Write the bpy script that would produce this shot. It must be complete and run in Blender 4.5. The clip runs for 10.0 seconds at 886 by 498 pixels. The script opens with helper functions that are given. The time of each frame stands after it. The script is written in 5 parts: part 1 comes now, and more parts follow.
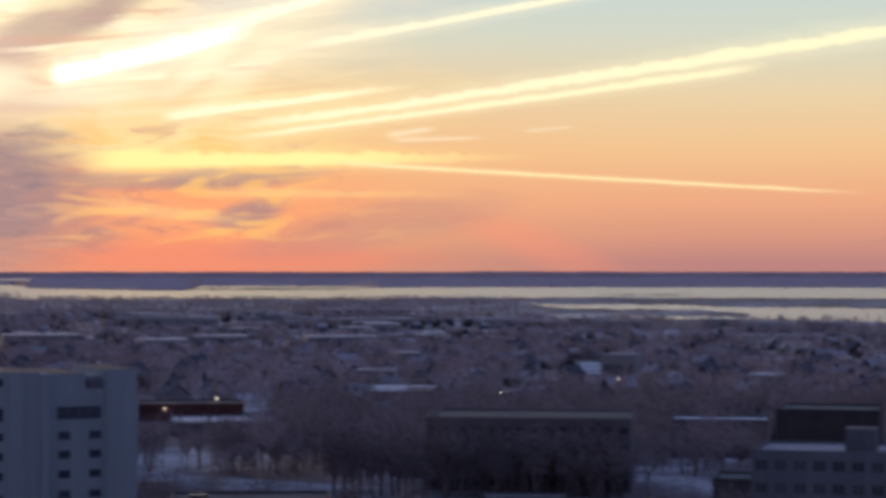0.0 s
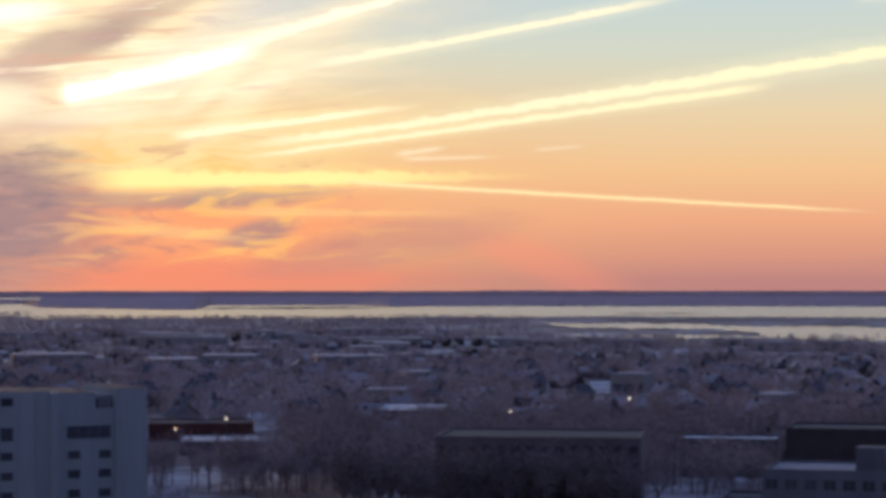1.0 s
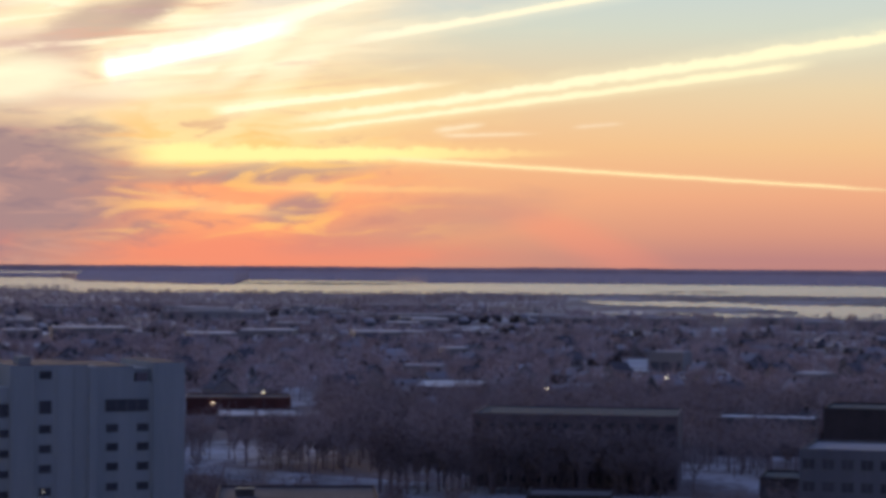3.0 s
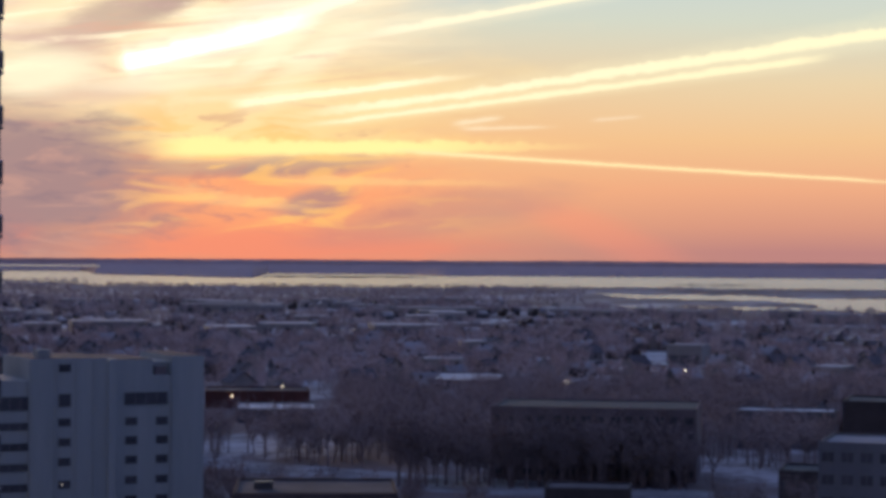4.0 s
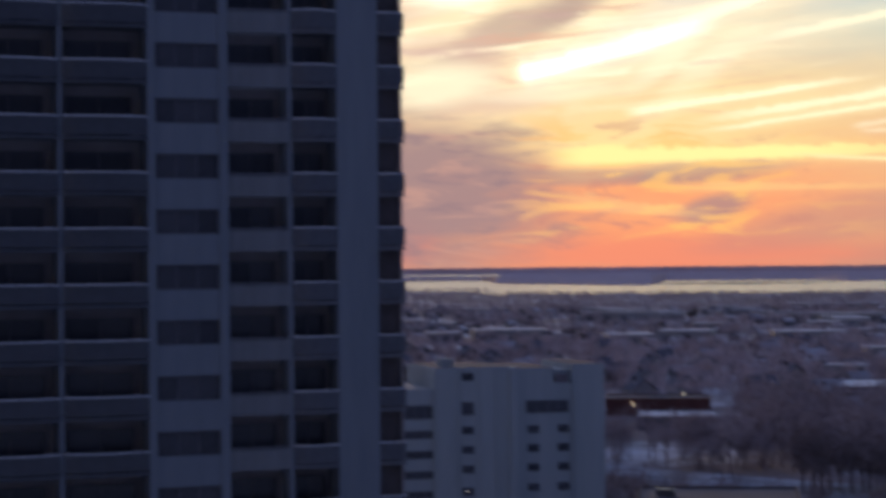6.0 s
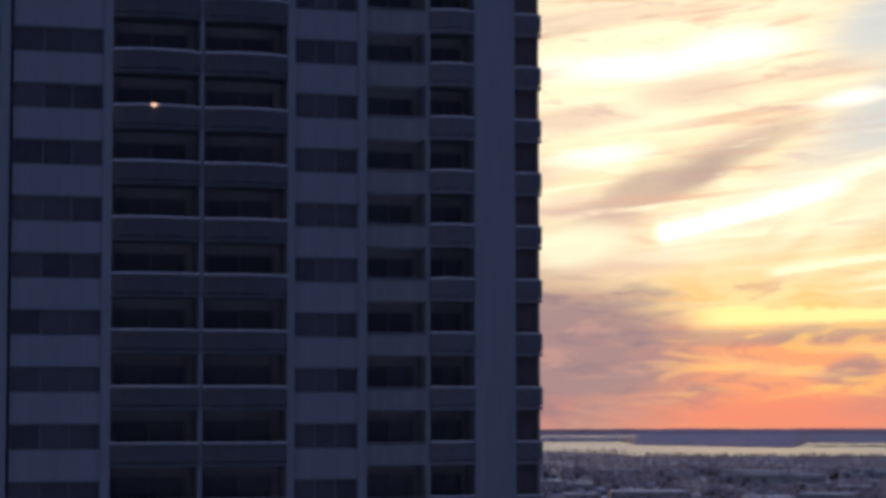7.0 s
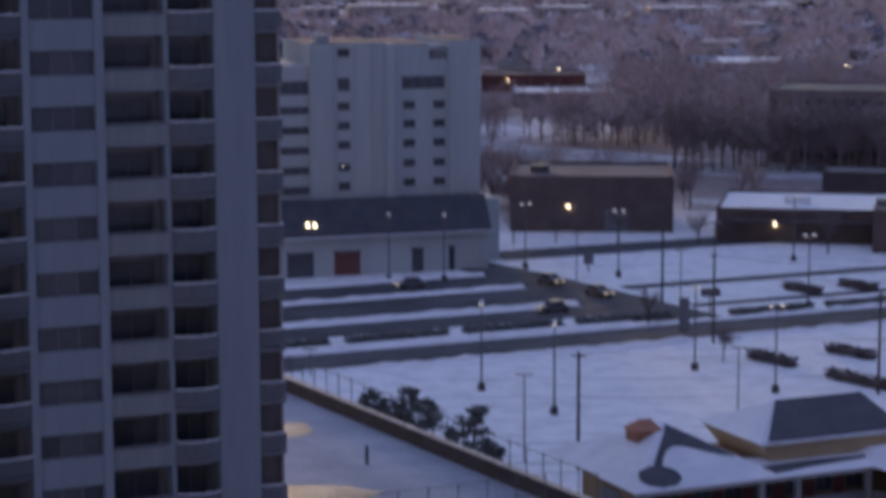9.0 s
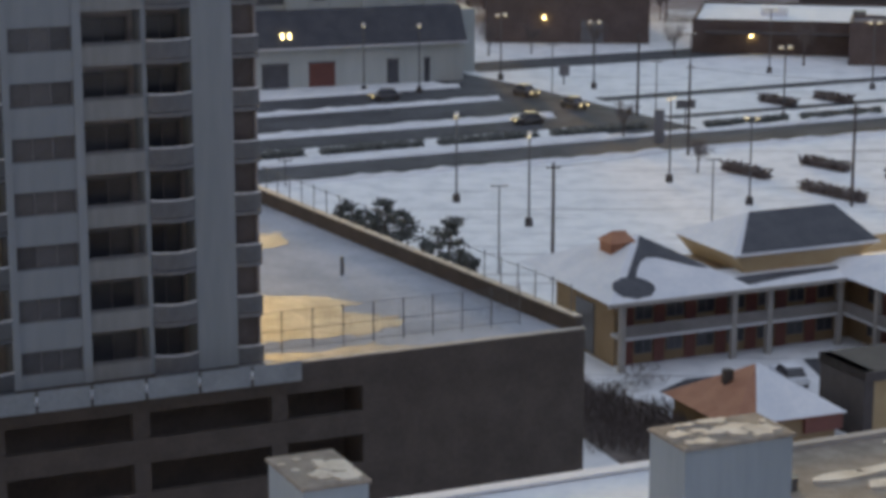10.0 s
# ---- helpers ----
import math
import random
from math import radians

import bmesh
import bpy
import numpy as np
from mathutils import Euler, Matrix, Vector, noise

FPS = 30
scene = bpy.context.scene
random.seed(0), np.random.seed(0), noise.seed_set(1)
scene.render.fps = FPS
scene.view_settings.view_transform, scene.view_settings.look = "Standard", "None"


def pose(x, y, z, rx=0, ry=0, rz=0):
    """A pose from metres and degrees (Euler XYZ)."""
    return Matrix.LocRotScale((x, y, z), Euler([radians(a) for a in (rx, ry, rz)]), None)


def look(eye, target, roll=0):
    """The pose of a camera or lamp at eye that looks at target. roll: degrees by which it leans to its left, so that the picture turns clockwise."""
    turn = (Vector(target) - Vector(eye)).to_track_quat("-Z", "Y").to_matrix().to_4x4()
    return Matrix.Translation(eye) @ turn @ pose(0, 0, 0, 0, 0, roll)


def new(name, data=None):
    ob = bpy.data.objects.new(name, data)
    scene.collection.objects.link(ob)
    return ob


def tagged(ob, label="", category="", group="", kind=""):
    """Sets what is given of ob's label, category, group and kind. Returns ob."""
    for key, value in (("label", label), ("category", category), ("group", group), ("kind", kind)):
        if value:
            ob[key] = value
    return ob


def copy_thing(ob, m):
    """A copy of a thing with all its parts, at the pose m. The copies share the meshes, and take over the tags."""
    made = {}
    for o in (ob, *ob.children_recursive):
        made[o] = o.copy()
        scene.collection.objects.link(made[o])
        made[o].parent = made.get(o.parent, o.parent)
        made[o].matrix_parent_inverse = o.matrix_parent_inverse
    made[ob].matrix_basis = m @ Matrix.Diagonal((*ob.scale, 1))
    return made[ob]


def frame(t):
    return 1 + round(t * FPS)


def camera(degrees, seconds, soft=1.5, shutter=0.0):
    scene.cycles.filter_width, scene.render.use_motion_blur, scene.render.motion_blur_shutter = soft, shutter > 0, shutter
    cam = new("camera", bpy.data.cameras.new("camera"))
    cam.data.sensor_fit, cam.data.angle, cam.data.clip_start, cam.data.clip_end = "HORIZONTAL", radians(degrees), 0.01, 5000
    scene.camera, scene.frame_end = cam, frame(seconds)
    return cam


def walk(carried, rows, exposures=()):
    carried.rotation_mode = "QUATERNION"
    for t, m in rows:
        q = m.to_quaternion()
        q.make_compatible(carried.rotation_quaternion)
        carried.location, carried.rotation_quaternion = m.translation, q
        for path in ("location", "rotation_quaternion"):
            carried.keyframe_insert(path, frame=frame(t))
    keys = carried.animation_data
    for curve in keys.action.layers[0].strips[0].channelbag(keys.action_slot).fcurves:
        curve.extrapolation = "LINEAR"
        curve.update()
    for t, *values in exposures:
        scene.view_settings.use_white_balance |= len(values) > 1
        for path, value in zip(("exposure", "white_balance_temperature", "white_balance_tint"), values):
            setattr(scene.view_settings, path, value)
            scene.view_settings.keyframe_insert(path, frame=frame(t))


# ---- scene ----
# ------------------------------------------------------------------ camera and walk
EYE = (0.0, 0.0, 47.0)
cam = camera(22.67, 10.0, soft=4.0, shutter=0.4)
# seconds, tilt, lean, turn
TURNS = [
    (0.0, 90.325, 0.001, -8.048), (0.5, 90.937, -0.048, -5.771), (1.0, 90.820, 0.031, -7.797),
    (1.5, 90.549, -0.231, -8.291), (2.0, 90.454, -0.254, -7.640), (2.5, 90.463, -0.265, -8.208),
    (3.0, 90.209, -0.430, -6.805), (4.3, 89.966, -0.361, -5.975), (4.5, 89.850, -0.045, -5.157),
    (5.0, 89.409, 0.587, -3.864), (5.5, 89.661, 0.389, -0.280), (6.0, 90.236, 0.501, 3.970),
    (6.2, 91.143, 0.345, 5.638), (7.3, 94.750, 0.078, 7.562), (7.5, 94.359, -0.040, 6.876),
    (8.0, 91.864, 0.114, 6.777), (8.2, 88.977, 0.193, 5.648), (8.4, 86.337, 0.156, 4.355),
    (8.5, 85.44, 0.643, 3.416), (9.0, 81.830, 0.181, 0.801), (9.5, 78.621, 0.105, 0.212),
    (10.0, 76.947, -0.021, 0.151)]


def aim(tilt, lean, turn):
    """The camera's pose: turned about z, tilted up from straight down, leaning about its own axis."""
    return Matrix.Translation(EYE) @ pose(0, 0, 0, 0, 0, turn) @ pose(0, 0, 0, tilt, 0, 0) @ pose(0, 0, 0, 0, 0, -lean)


walk(cam, [(t, aim(a, b, c)) for t, a, b, c in TURNS],
     exposures=[(0.0, 0.0, 6500, 10), (8.2, 0.05, 6500, 10), (8.5, 0.4, 6550, 10), (9.0, 1.05, 7400, 11), (9.5, 1.43, 9000, -5), (10.0, 1.78, 13500, -8)])


# ------------------------------------------------------------------ sky
def lin(r, g, b):
    return tuple(((c / 255 + 0.055) / 1.055) ** 2.4 if c > 10 else c / 255 / 12.92 for c in (r, g, b)) + (1.0,)


class Nodes:
    """A small node writer: values go in as numbers or sockets."""

    def __init__(self, tree):
        self.tree = tree

    def put(self, socket, value):
        if isinstance(value, bpy.types.NodeSocket):
            self.tree.links.new(value, socket)
        else:
            socket.default_value = value

    def m(self, op, a, b=0.0, c=0.0, clamp=False):
        n = self.tree.nodes.new("ShaderNodeMath")
        n.operation, n.use_clamp = op, clamp
        for s, v in zip(n.inputs, (a, b, c)):
            self.put(s, v)
        return n.outputs[0]

    def step(self, v, lo, hi, a=0.0, b=1.0):
        n = self.tree.nodes.new("ShaderNodeMapRange")
        n.interpolation_type = "SMOOTHSTEP"
        for s, x in zip(n.inputs, (v, lo, hi, a, b)):
            self.put(s, x)
        return n.outputs[0]

    def vec(self, x, y, z=0.0):
        n = self.tree.nodes.new("ShaderNodeCombineXYZ")
        for s, v in zip(n.inputs, (x, y, z)):
            self.put(s, v)
        return n.outputs[0]

    def noise(self, v, scale, detail=5.0, rough=0.55, warp=0.0):
        n = self.tree.nodes.new("ShaderNodeTexNoise")
        self.put(n.inputs["Vector"], v)
        n.inputs["Scale"].default_value, n.inputs["Detail"].default_value = scale, detail
        n.inputs["Roughness"].default_value, n.inputs["Distortion"].default_value = rough, warp
        return n.outputs[0]

    def mix(self, f, a, b, kind="MIX"):
        n = self.tree.nodes.new("ShaderNodeMix")
        n.data_type, n.blend_type = "RGBA", kind
        for s, v in zip((n.inputs[0], n.inputs[6], n.inputs[7]), (f, a, b)):
            self.put(s, v)
        return n.outputs[2]

    def ramp(self, v, stops):
        n = self.tree.nodes.new("ShaderNodeValToRGB")
        e = n.color_ramp.elements
        while len(e) < len(stops):
            e.new(0.5)
        for k, (p, c) in zip(e, stops):
            k.position, k.color = p, c
        self.put(n.inputs[0], v)
        return n.outputs[0]


def make_sky():
    world = bpy.data.worlds.new("dusk_sky")
    scene.world = world
    world.use_nodes = True
    t = world.node_tree
    t.nodes.clear()
    N = Nodes(t)
    tc = t.nodes.new("ShaderNodeTexCoord")
    sp = t.nodes.new("ShaderNodeSeparateXYZ")
    t.links.new(tc.outputs["Generated"], sp.inputs[0])
    x, y, z = sp.outputs
    el = N.m("MULTIPLY", N.m("ARCSINE", z), 57.2958)
    az = N.m("MULTIPLY", N.m("ARCTAN2", x, y), 57.2958)
    # clear sunset sky, from the horizon up
    low = N.ramp(N.m("DIVIDE", el, 16.0), [
        (0.0, lin(186, 130, 122)), (0.04, lin(212, 148, 122)), (0.10, lin(234, 168, 126)), (0.18, lin(238, 192, 138)),
        (0.27, lin(230, 206, 162)), (0.37, lin(208, 212, 190)), (0.52, lin(184, 206, 212)), (0.75, lin(158, 188, 208)), (1.0, lin(130, 160, 190))])
    warmer = N.m("MULTIPLY", N.step(az, 16.0, 3.0), N.step(el, 7.0, 1.0))
    low = N.mix(N.m("MULTIPLY", warmer, 0.35), low, lin(255, 178, 112))
    up = N.ramp(N.m("DIVIDE", el, 90.0), [
        (0.0, lin(38, 42, 64)), (0.08, lin(40, 48, 76)), (0.25, lin(58, 70, 108)), (0.55, lin(92, 104, 144)), (1.0, lin(104, 118, 158))])
    side = N.step(N.m("ABSOLUTE", N.m("SUBTRACT", az, 4.0)), 30.0, 75.0)
    far = N.m("MAXIMUM", side, N.step(el, 14.0, 34.0))
    col = N.mix(far, low, up)

    # warped coordinates for cloud edges
    p = N.vec(N.m("MULTIPLY", az, 0.16), N.m("MULTIPLY", el, 0.55), 0.0)
    wob = N.m("SUBTRACT", N.noise(p, 1.3, 6.0, 0.6), 0.5)
    fine = N.m("SUBTRACT", N.noise(N.vec(N.m("MULTIPLY", az, 0.35), N.m("MULTIPLY", el, 1.6), 4.0), 1.6, 7.0, 0.62, 0.4), 0.5)

    curl = N.m("SUBTRACT", N.noise(N.vec(N.m("MULTIPLY", az, 1.3), N.m("MULTIPLY", el, 2.4), 9.0), 1.5, 5.0, 0.6), 0.5)
    streaks = N.m("SUBTRACT", N.noise(N.vec(N.m("ADD", N.m("MULTIPLY", az, 0.10), N.m("MULTIPLY", el, 0.08)), N.m("SUBTRACT", N.m("MULTIPLY", el, 1.5), N.m("MULTIPLY", az, 0.16)), 2.0), 1.9, 8.0, 0.6, 0.6), 0.5)

    swirl = N.m("SUBTRACT", N.noise(N.vec(N.m("ADD", N.m("MULTIPLY", az, 0.22), N.m("MULTIPLY", el, 0.12)), N.m("SUBTRACT", N.m("MULTIPLY", el, 1.15), N.m("MULTIPLY", az, 0.05)), 7.0), 1.7, 7.0, 0.58, 1.0), 0.5)

    def blob(a, e, ra, re, tilt=0.0, edge=0.7, rag=0.9):
        da, de = N.m("SUBTRACT", az, a), N.m("SUBTRACT", el, e)
        c, s = math.cos(radians(tilt)), math.sin(radians(tilt))
        u = N.m("DIVIDE", N.m("ADD", N.m("MULTIPLY", da, c), N.m("MULTIPLY", de, s)), ra)
        v = N.m("DIVIDE", N.m("SUBTRACT", N.m("MULTIPLY", de, c), N.m("MULTIPLY", da, s)), re)
        d = N.m("SQRT", N.m("ADD", N.m("MULTIPLY", u, u), N.m("MULTIPLY", v, v)))
        d = N.m("ADD", d, N.m("MULTIPLY", N.m("ADD", wob, N.m("MULTIPLY", fine, 0.7)), rag))
        return N.step(d, 1.0 + edge / 2, 1.0 - edge / 2)

    # the bright veil of cloud round the hidden sun
    veil = blob(-3.0, 8.3, 10.0, 4.6, 8, 1.2, 0.8)
    col = N.mix(N.m("MULTIPLY", veil, 0.92), col, lin(255, 228, 180))
    col = N.mix(N.m("MULTIPLY", blob(-1.0, 6.2, 6.5, 2.3, 12, 1.3, 0.9), 0.8), col, (1.05, 0.84, 0.50, 1))
    col = N.mix(N.m("MULTIPLY", blob(-2.0, 9.2, 5.0, 1.7, 6, 1.3, 1.2), 0.85), col, (1.15, 0.98, 0.62, 1))
    col = N.mix(N.m("MULTIPLY", blob(2.5, 4.5, 1.9, 0.34, 42, 1.4, 1.0), 0.5), col, (1.15, 1.0, 0.66, 1))
    # salmon and red lower down
    col = N.mix(N.m("MULTIPLY", blob(0.5, 0.9, 5.6, 1.5, 0, 1.0, 1.0), 0.7), col, lin(255, 158, 106))
    col = N.mix(N.m("MULTIPLY", blob(2.0, 0.05, 5.0, 0.45, 0, 1.3, 1.0), 0.5), col, lin(240, 128, 106))
    col = N.mix(N.m("MULTIPLY", blob(10.3, 0.5, 2.0, 0.4, -20, 1.5, 0.6), 0.3), col, lin(255, 146, 112))
    col = N.mix(N.m("MULTIPLY", blob(-5.0, 0.5, 0.9, 0.6, 0, 1.2, 0.3), 0.8), col, lin(255, 126, 96))
    col = N.mix(N.m("MULTIPLY", blob(2.4, 3.5, 5.0, 0.9, 7, 1.3, 0.9), 0.75), col, lin(255, 222, 152))
    # grey and violet cloud
    grey = lin(164, 134, 131)
    for a, e, ra, re, tilt, k in ((-4.7, 1.7, 3.5, 1.9, -6, 0.95), (2.5, 2.15, 2.0, 0.28, 4, 0.75), (3.0, 1.2, 0.95, 0.36, 14, 0.75),
                                  (-2.0, 5.95, 2.5, 0.5, 22, 0.6), (0.3, 6.9, 1.8, 0.32, 24, 0.4), (-6.5, 4.3, 3.0, 0.7, 0, 0.5),
                                  (6.2, 0.9, 3.2, 0.55, 10, 0.35), (-0.2, 2.05, 1.9, 0.22, 0, 0.6), (-6.5, 9.8, 2.6, 0.35, 8, 0.35)):
        col = N.mix(N.m("MULTIPLY", blob(a, e, ra, re, tilt, 0.9, 1.0), k), col, grey)
    col = N.mix(N.m("MULTIPLY", blob(24.5, 0.6, 4.0, 0.18, 1.2, 1.2, 0.5), 0.6), col, lin(168, 130, 128))
    col = N.mix(N.m("MULTIPLY", blob(4.6, 8.1, 2.4, 1.0, 35, 1.2, 0.7), 0.6), col, lin(182, 200, 208))
    col = N.mix(N.m("MULTIPLY", blob(8.6, 7.2, 3.0, 0.5, 14, 1.2, 0.5), 0.5), col, lin(196, 205, 200))
    # wisps
    near_sun = N.m("MULTIPLY", N.step(az, 8.0, 0.0), N.step(el, 18.0, 11.0))
    upper = N.m("MULTIPLY", near_sun, N.step(el, 3.3, 4.8))
    col = N.mix(N.m("MULTIPLY", N.m("MULTIPLY", N.step(streaks, 0.0, 0.13), upper), 0.85), col, (1.15, 0.98, 0.64, 1))
    col = N.mix(N.m("MULTIPLY", N.m("MULTIPLY", N.step(streaks, -0.04, -0.16), upper), 0.7), col, lin(226, 176, 146))
    col = N.mix(N.m("MULTIPLY", N.m("MULTIPLY", N.step(fine, -0.05, -0.18), upper), 0.5), col, lin(206, 170, 156))
    lower = N.m("MULTIPLY", N.m("MULTIPLY", N.step(az, 9.0, 2.0), N.step(az, -2.9, -0.9)), N.m("MULTIPLY", N.step(el, 4.4, 2.6), N.step(el, 0.15, 0.8)))
    col = N.mix(N.m("MULTIPLY", N.m("MULTIPLY", N.step(swirl, 0.0, 0.13), lower), 0.8), col, lin(255, 192, 110))
    col = N.mix(N.m("MULTIPLY", N.m("MULTIPLY", N.step(swirl, -0.05, -0.18), lower), 0.65), col, lin(196, 130, 118))

    # vapour trails: start, end, half widths there, strength, fade at both ends
    def trail(a0, e0, a1, e1, w0, w1, k, f0, f1, colour=(1.0, 0.87, 0.50, 1), rough=0.5):
        nonlocal col
        length, turn = math.hypot(a1 - a0, e1 - e0), math.atan2(e1 - e0, a1 - a0)
        c, s = math.cos(turn), math.sin(turn)
        da, de = N.m("SUBTRACT", az, a0), N.m("SUBTRACT", el, e0)
        u = N.m("DIVIDE", N.m("ADD", N.m("MULTIPLY", da, c), N.m("MULTIPLY", de, s)), length)
        v = N.m("SUBTRACT", N.m("MULTIPLY", de, c), N.m("MULTIPLY", da, s))
        w = N.m("MAXIMUM", N.m("ADD", N.m("MULTIPLY", u, w1 - w0), w0), 0.01)
        v = N.m("ADD", v, N.m("MULTIPLY", N.m("ADD", N.m("MULTIPLY", curl, 0.9), N.m("MULTIPLY", fine, 0.6)), max(w0, w1) * 1.1))
        q = N.m("ADD", N.m("DIVIDE", N.m("ABSOLUTE", v), w), N.m("MULTIPLY", N.m("ADD", fine, curl), rough))
        k2 = N.m("MAXIMUM", N.step(q, 1.35, 0.35), N.m("MULTIPLY", N.step(q, 3.2, 0.6), 0.25))
        k2 = N.m("MULTIPLY", k2, N.m("MULTIPLY", N.step(u, 0.0, f0), N.step(u, 1.0, 1.0 - f1)))
        col = N.mix(N.m("MULTIPLY", k2, k), col, colour)

    trail(-1.5, 2.60, 11.0, 2.70, 0.30, 0.07, 1.0, 0.10, 0.5, (1.12, 0.90, 0.34, 1), 0.6)
    trail(1.0, 1.78, 9.3, 1.74, 0.16, 0.06, 0.55, 0.3, 0.5, (1.0, 0.62, 0.24, 1), 0.8)
    trail(-1.5, 1.5, 3.6, 1.0, 0.28, 0.10, 0.5, 0.3, 0.4, (1.0, 0.60, 0.24, 1), 1.2)
    trail(-2.2, 4.62, 11.4, 8.80, 0.24, 0.07, 1.0, 0.03, 0.25, (1.2, 1.06, 0.74, 1), 0.5)
    trail(-2.0, 4.70, 3.4, 6.05, 0.22, 0.22, 1.0, 0.05, 0.3, (1.5, 1.4, 1.15, 1), 0.4)
    trail(2.7, 5.25, 14.8, 7.45, 0.13, 0.10, 1.0, 0.25, 0.25, (1.05, 0.95, 0.64, 1), 0.8)
    trail(0.6, 3.70, 7.7, 4.60, 0.14, 0.06, 1.0, 0.1, 0.4, (1.15, 1.0, 0.62, 1), 0.4)
    trail(1.8, 3.34, 27.5, 7.00, 0.10, 0.24, 1.0, 0.12, 0.02, (1.05, 0.95, 0.58, 1), 0.4)
    trail(2.3, 3.14, 16.6, 5.05, 0.06, 0.12, 1.0, 0.12, 0.10, (1.05, 0.93, 0.55, 1), 0.5)
    trail(4.6, 2.60, 19.3, 1.72, 0.055, 0.028, 1.0, 0.12, 0.2, (1.05, 0.82, 0.40, 1), 0.2)
    trail(18.2, 7.05, 26.0, 8.75, 0.10, 0.20, 0.8, 0.15, 0.2, (1.0, 0.86, 0.62, 1), 1.6)
    trail(20.8, 7.85, 23.2, 8.35, 0.12, 0.20, 0.8, 0.3, 0.3, (1.0, 0.92, 0.72, 1), 1.2)
    trail(6.6, 3.14, 9.5, 3.22, 0.06, 0.03, 0.7, 0.2, 0.4, (1.0, 0.80, 0.50, 1), 1.6)
    trail(6.4, 3.24, 8.0, 3.46, 0.07, 0.04, 0.7, 0.3, 0.3, (1.0, 0.82, 0.52, 1), 1.0)
    trail(10.0, 3.36, 11.6, 3.50, 0.04, 0.03, 0.5, 0.3, 0.3, (1.0, 0.80, 0.54, 1), 1.4)

    # lighter seams and darker folds inside the cloud bank
    inside = blob(-4.7, 1.7, 3.5, 1.9, -6, 0.9, 1.0)
    col = N.mix(N.m("MULTIPLY", N.m("MULTIPLY", N.step(swirl, 0.0, 0.15), inside), 0.45), col, lin(214, 162, 140))
    col = N.mix(N.m("MULTIPLY", N.m("MULTIPLY", N.step(fine, -0.02, -0.16), inside), 0.45), col, lin(140, 118, 124))
    # soft blotches of the bright cloud: azimuth, height, half sizes, tilt, strength, colour
    white, cream, rose, blue = (1.3, 1.2, 0.98, 1), (1.12, 0.98, 0.64, 1), lin(222, 186, 164), lin(188, 202, 210)
    for a, e, ra, re, tilt, k, c in ((4.0, 10.0, 1.5, 0.7, 20, 0.6, blue), (3.1, 7.4, 2.6, 0.5, 33, 0.35, lin(226, 218, 206)), (-0.8, 8.5, 1.5, 0.38, 5, 0.6, rose),
                                     (-4.3, 7.7, 1.5, 0.32, 4, 0.6, rose), (0.1, 7.2, 0.9, 0.2, 18, 0.5, rose), (2.2, 8.9, 1.1, 0.2, 8, 0.45, rose), (-3.5, 10.3, 1.8, 0.3, 6, 0.5, rose),
                                     (-3.0, 5.1, 0.7, 0.6, 30, 0.5, rose), (-2.7, 4.0, 1.5, 0.28, 4, 0.55, rose), (-4.2, 5.5, 1.3, 0.28, 6, 0.5, rose), (-5.5, 6.2, 1.2, 0.3, 8, 0.5, rose),
                                     (-2.7, 9.1, 2.0, 0.38, 2, 0.85, white), (0.0, 9.5, 1.5, 0.42, 8, 0.8, white), (3.0, 8.15, 0.9, 0.22, 8, 0.8, white), (-3.4, 6.8, 1.2, 0.24, 4, 0.75, white),
                                     (-4.2, 4.45, 1.4, 0.5, 4, 0.8, cream), (-2.5, 7.4, 1.6, 0.2, 10, 0.5, cream), (1.8, 5.0, 1.0, 0.25, 38, 0.55, cream), (-0.9, 4.25, 1.5, 0.2, 4, 0.5, cream)):
        col = N.mix(N.m("MULTIPLY", blob(a, e, ra, re, tilt, 1.3, 1.3), k), col, c)
    col = N.mix(1.0, col, (0.995, 1.0, 1.06, 1), "MULTIPLY")

    bg = t.nodes.new("ShaderNodeBackground")
    bg.inputs["Strength"].default_value = 1.06
    out = t.nodes.new("ShaderNodeOutputWorld")
    t.links.new(col, bg.inputs["Color"])
    t.links.new(bg.outputs[0], out.inputs["Surface"])
    world.cycles.sampling_method = "MANUAL"
    world.cycles.sample_map_resolution = 1024


make_sky()
# the veiled sun, low behind the cloud
sun = bpy.data.lights.new("sun", "SUN")
sun.energy, sun.angle, sun.color = 0.6, radians(6), (1.0, 0.66, 0.36)
sun_ob = new("sun", sun)
SUN_AZ, SUN_EL = -11.0, 5.0
sun_ob.matrix_world = look((0, 0, 0), (-math.sin(radians(SUN_AZ)), -math.cos(radians(SUN_AZ)), -math.tan(radians(SUN_EL))))


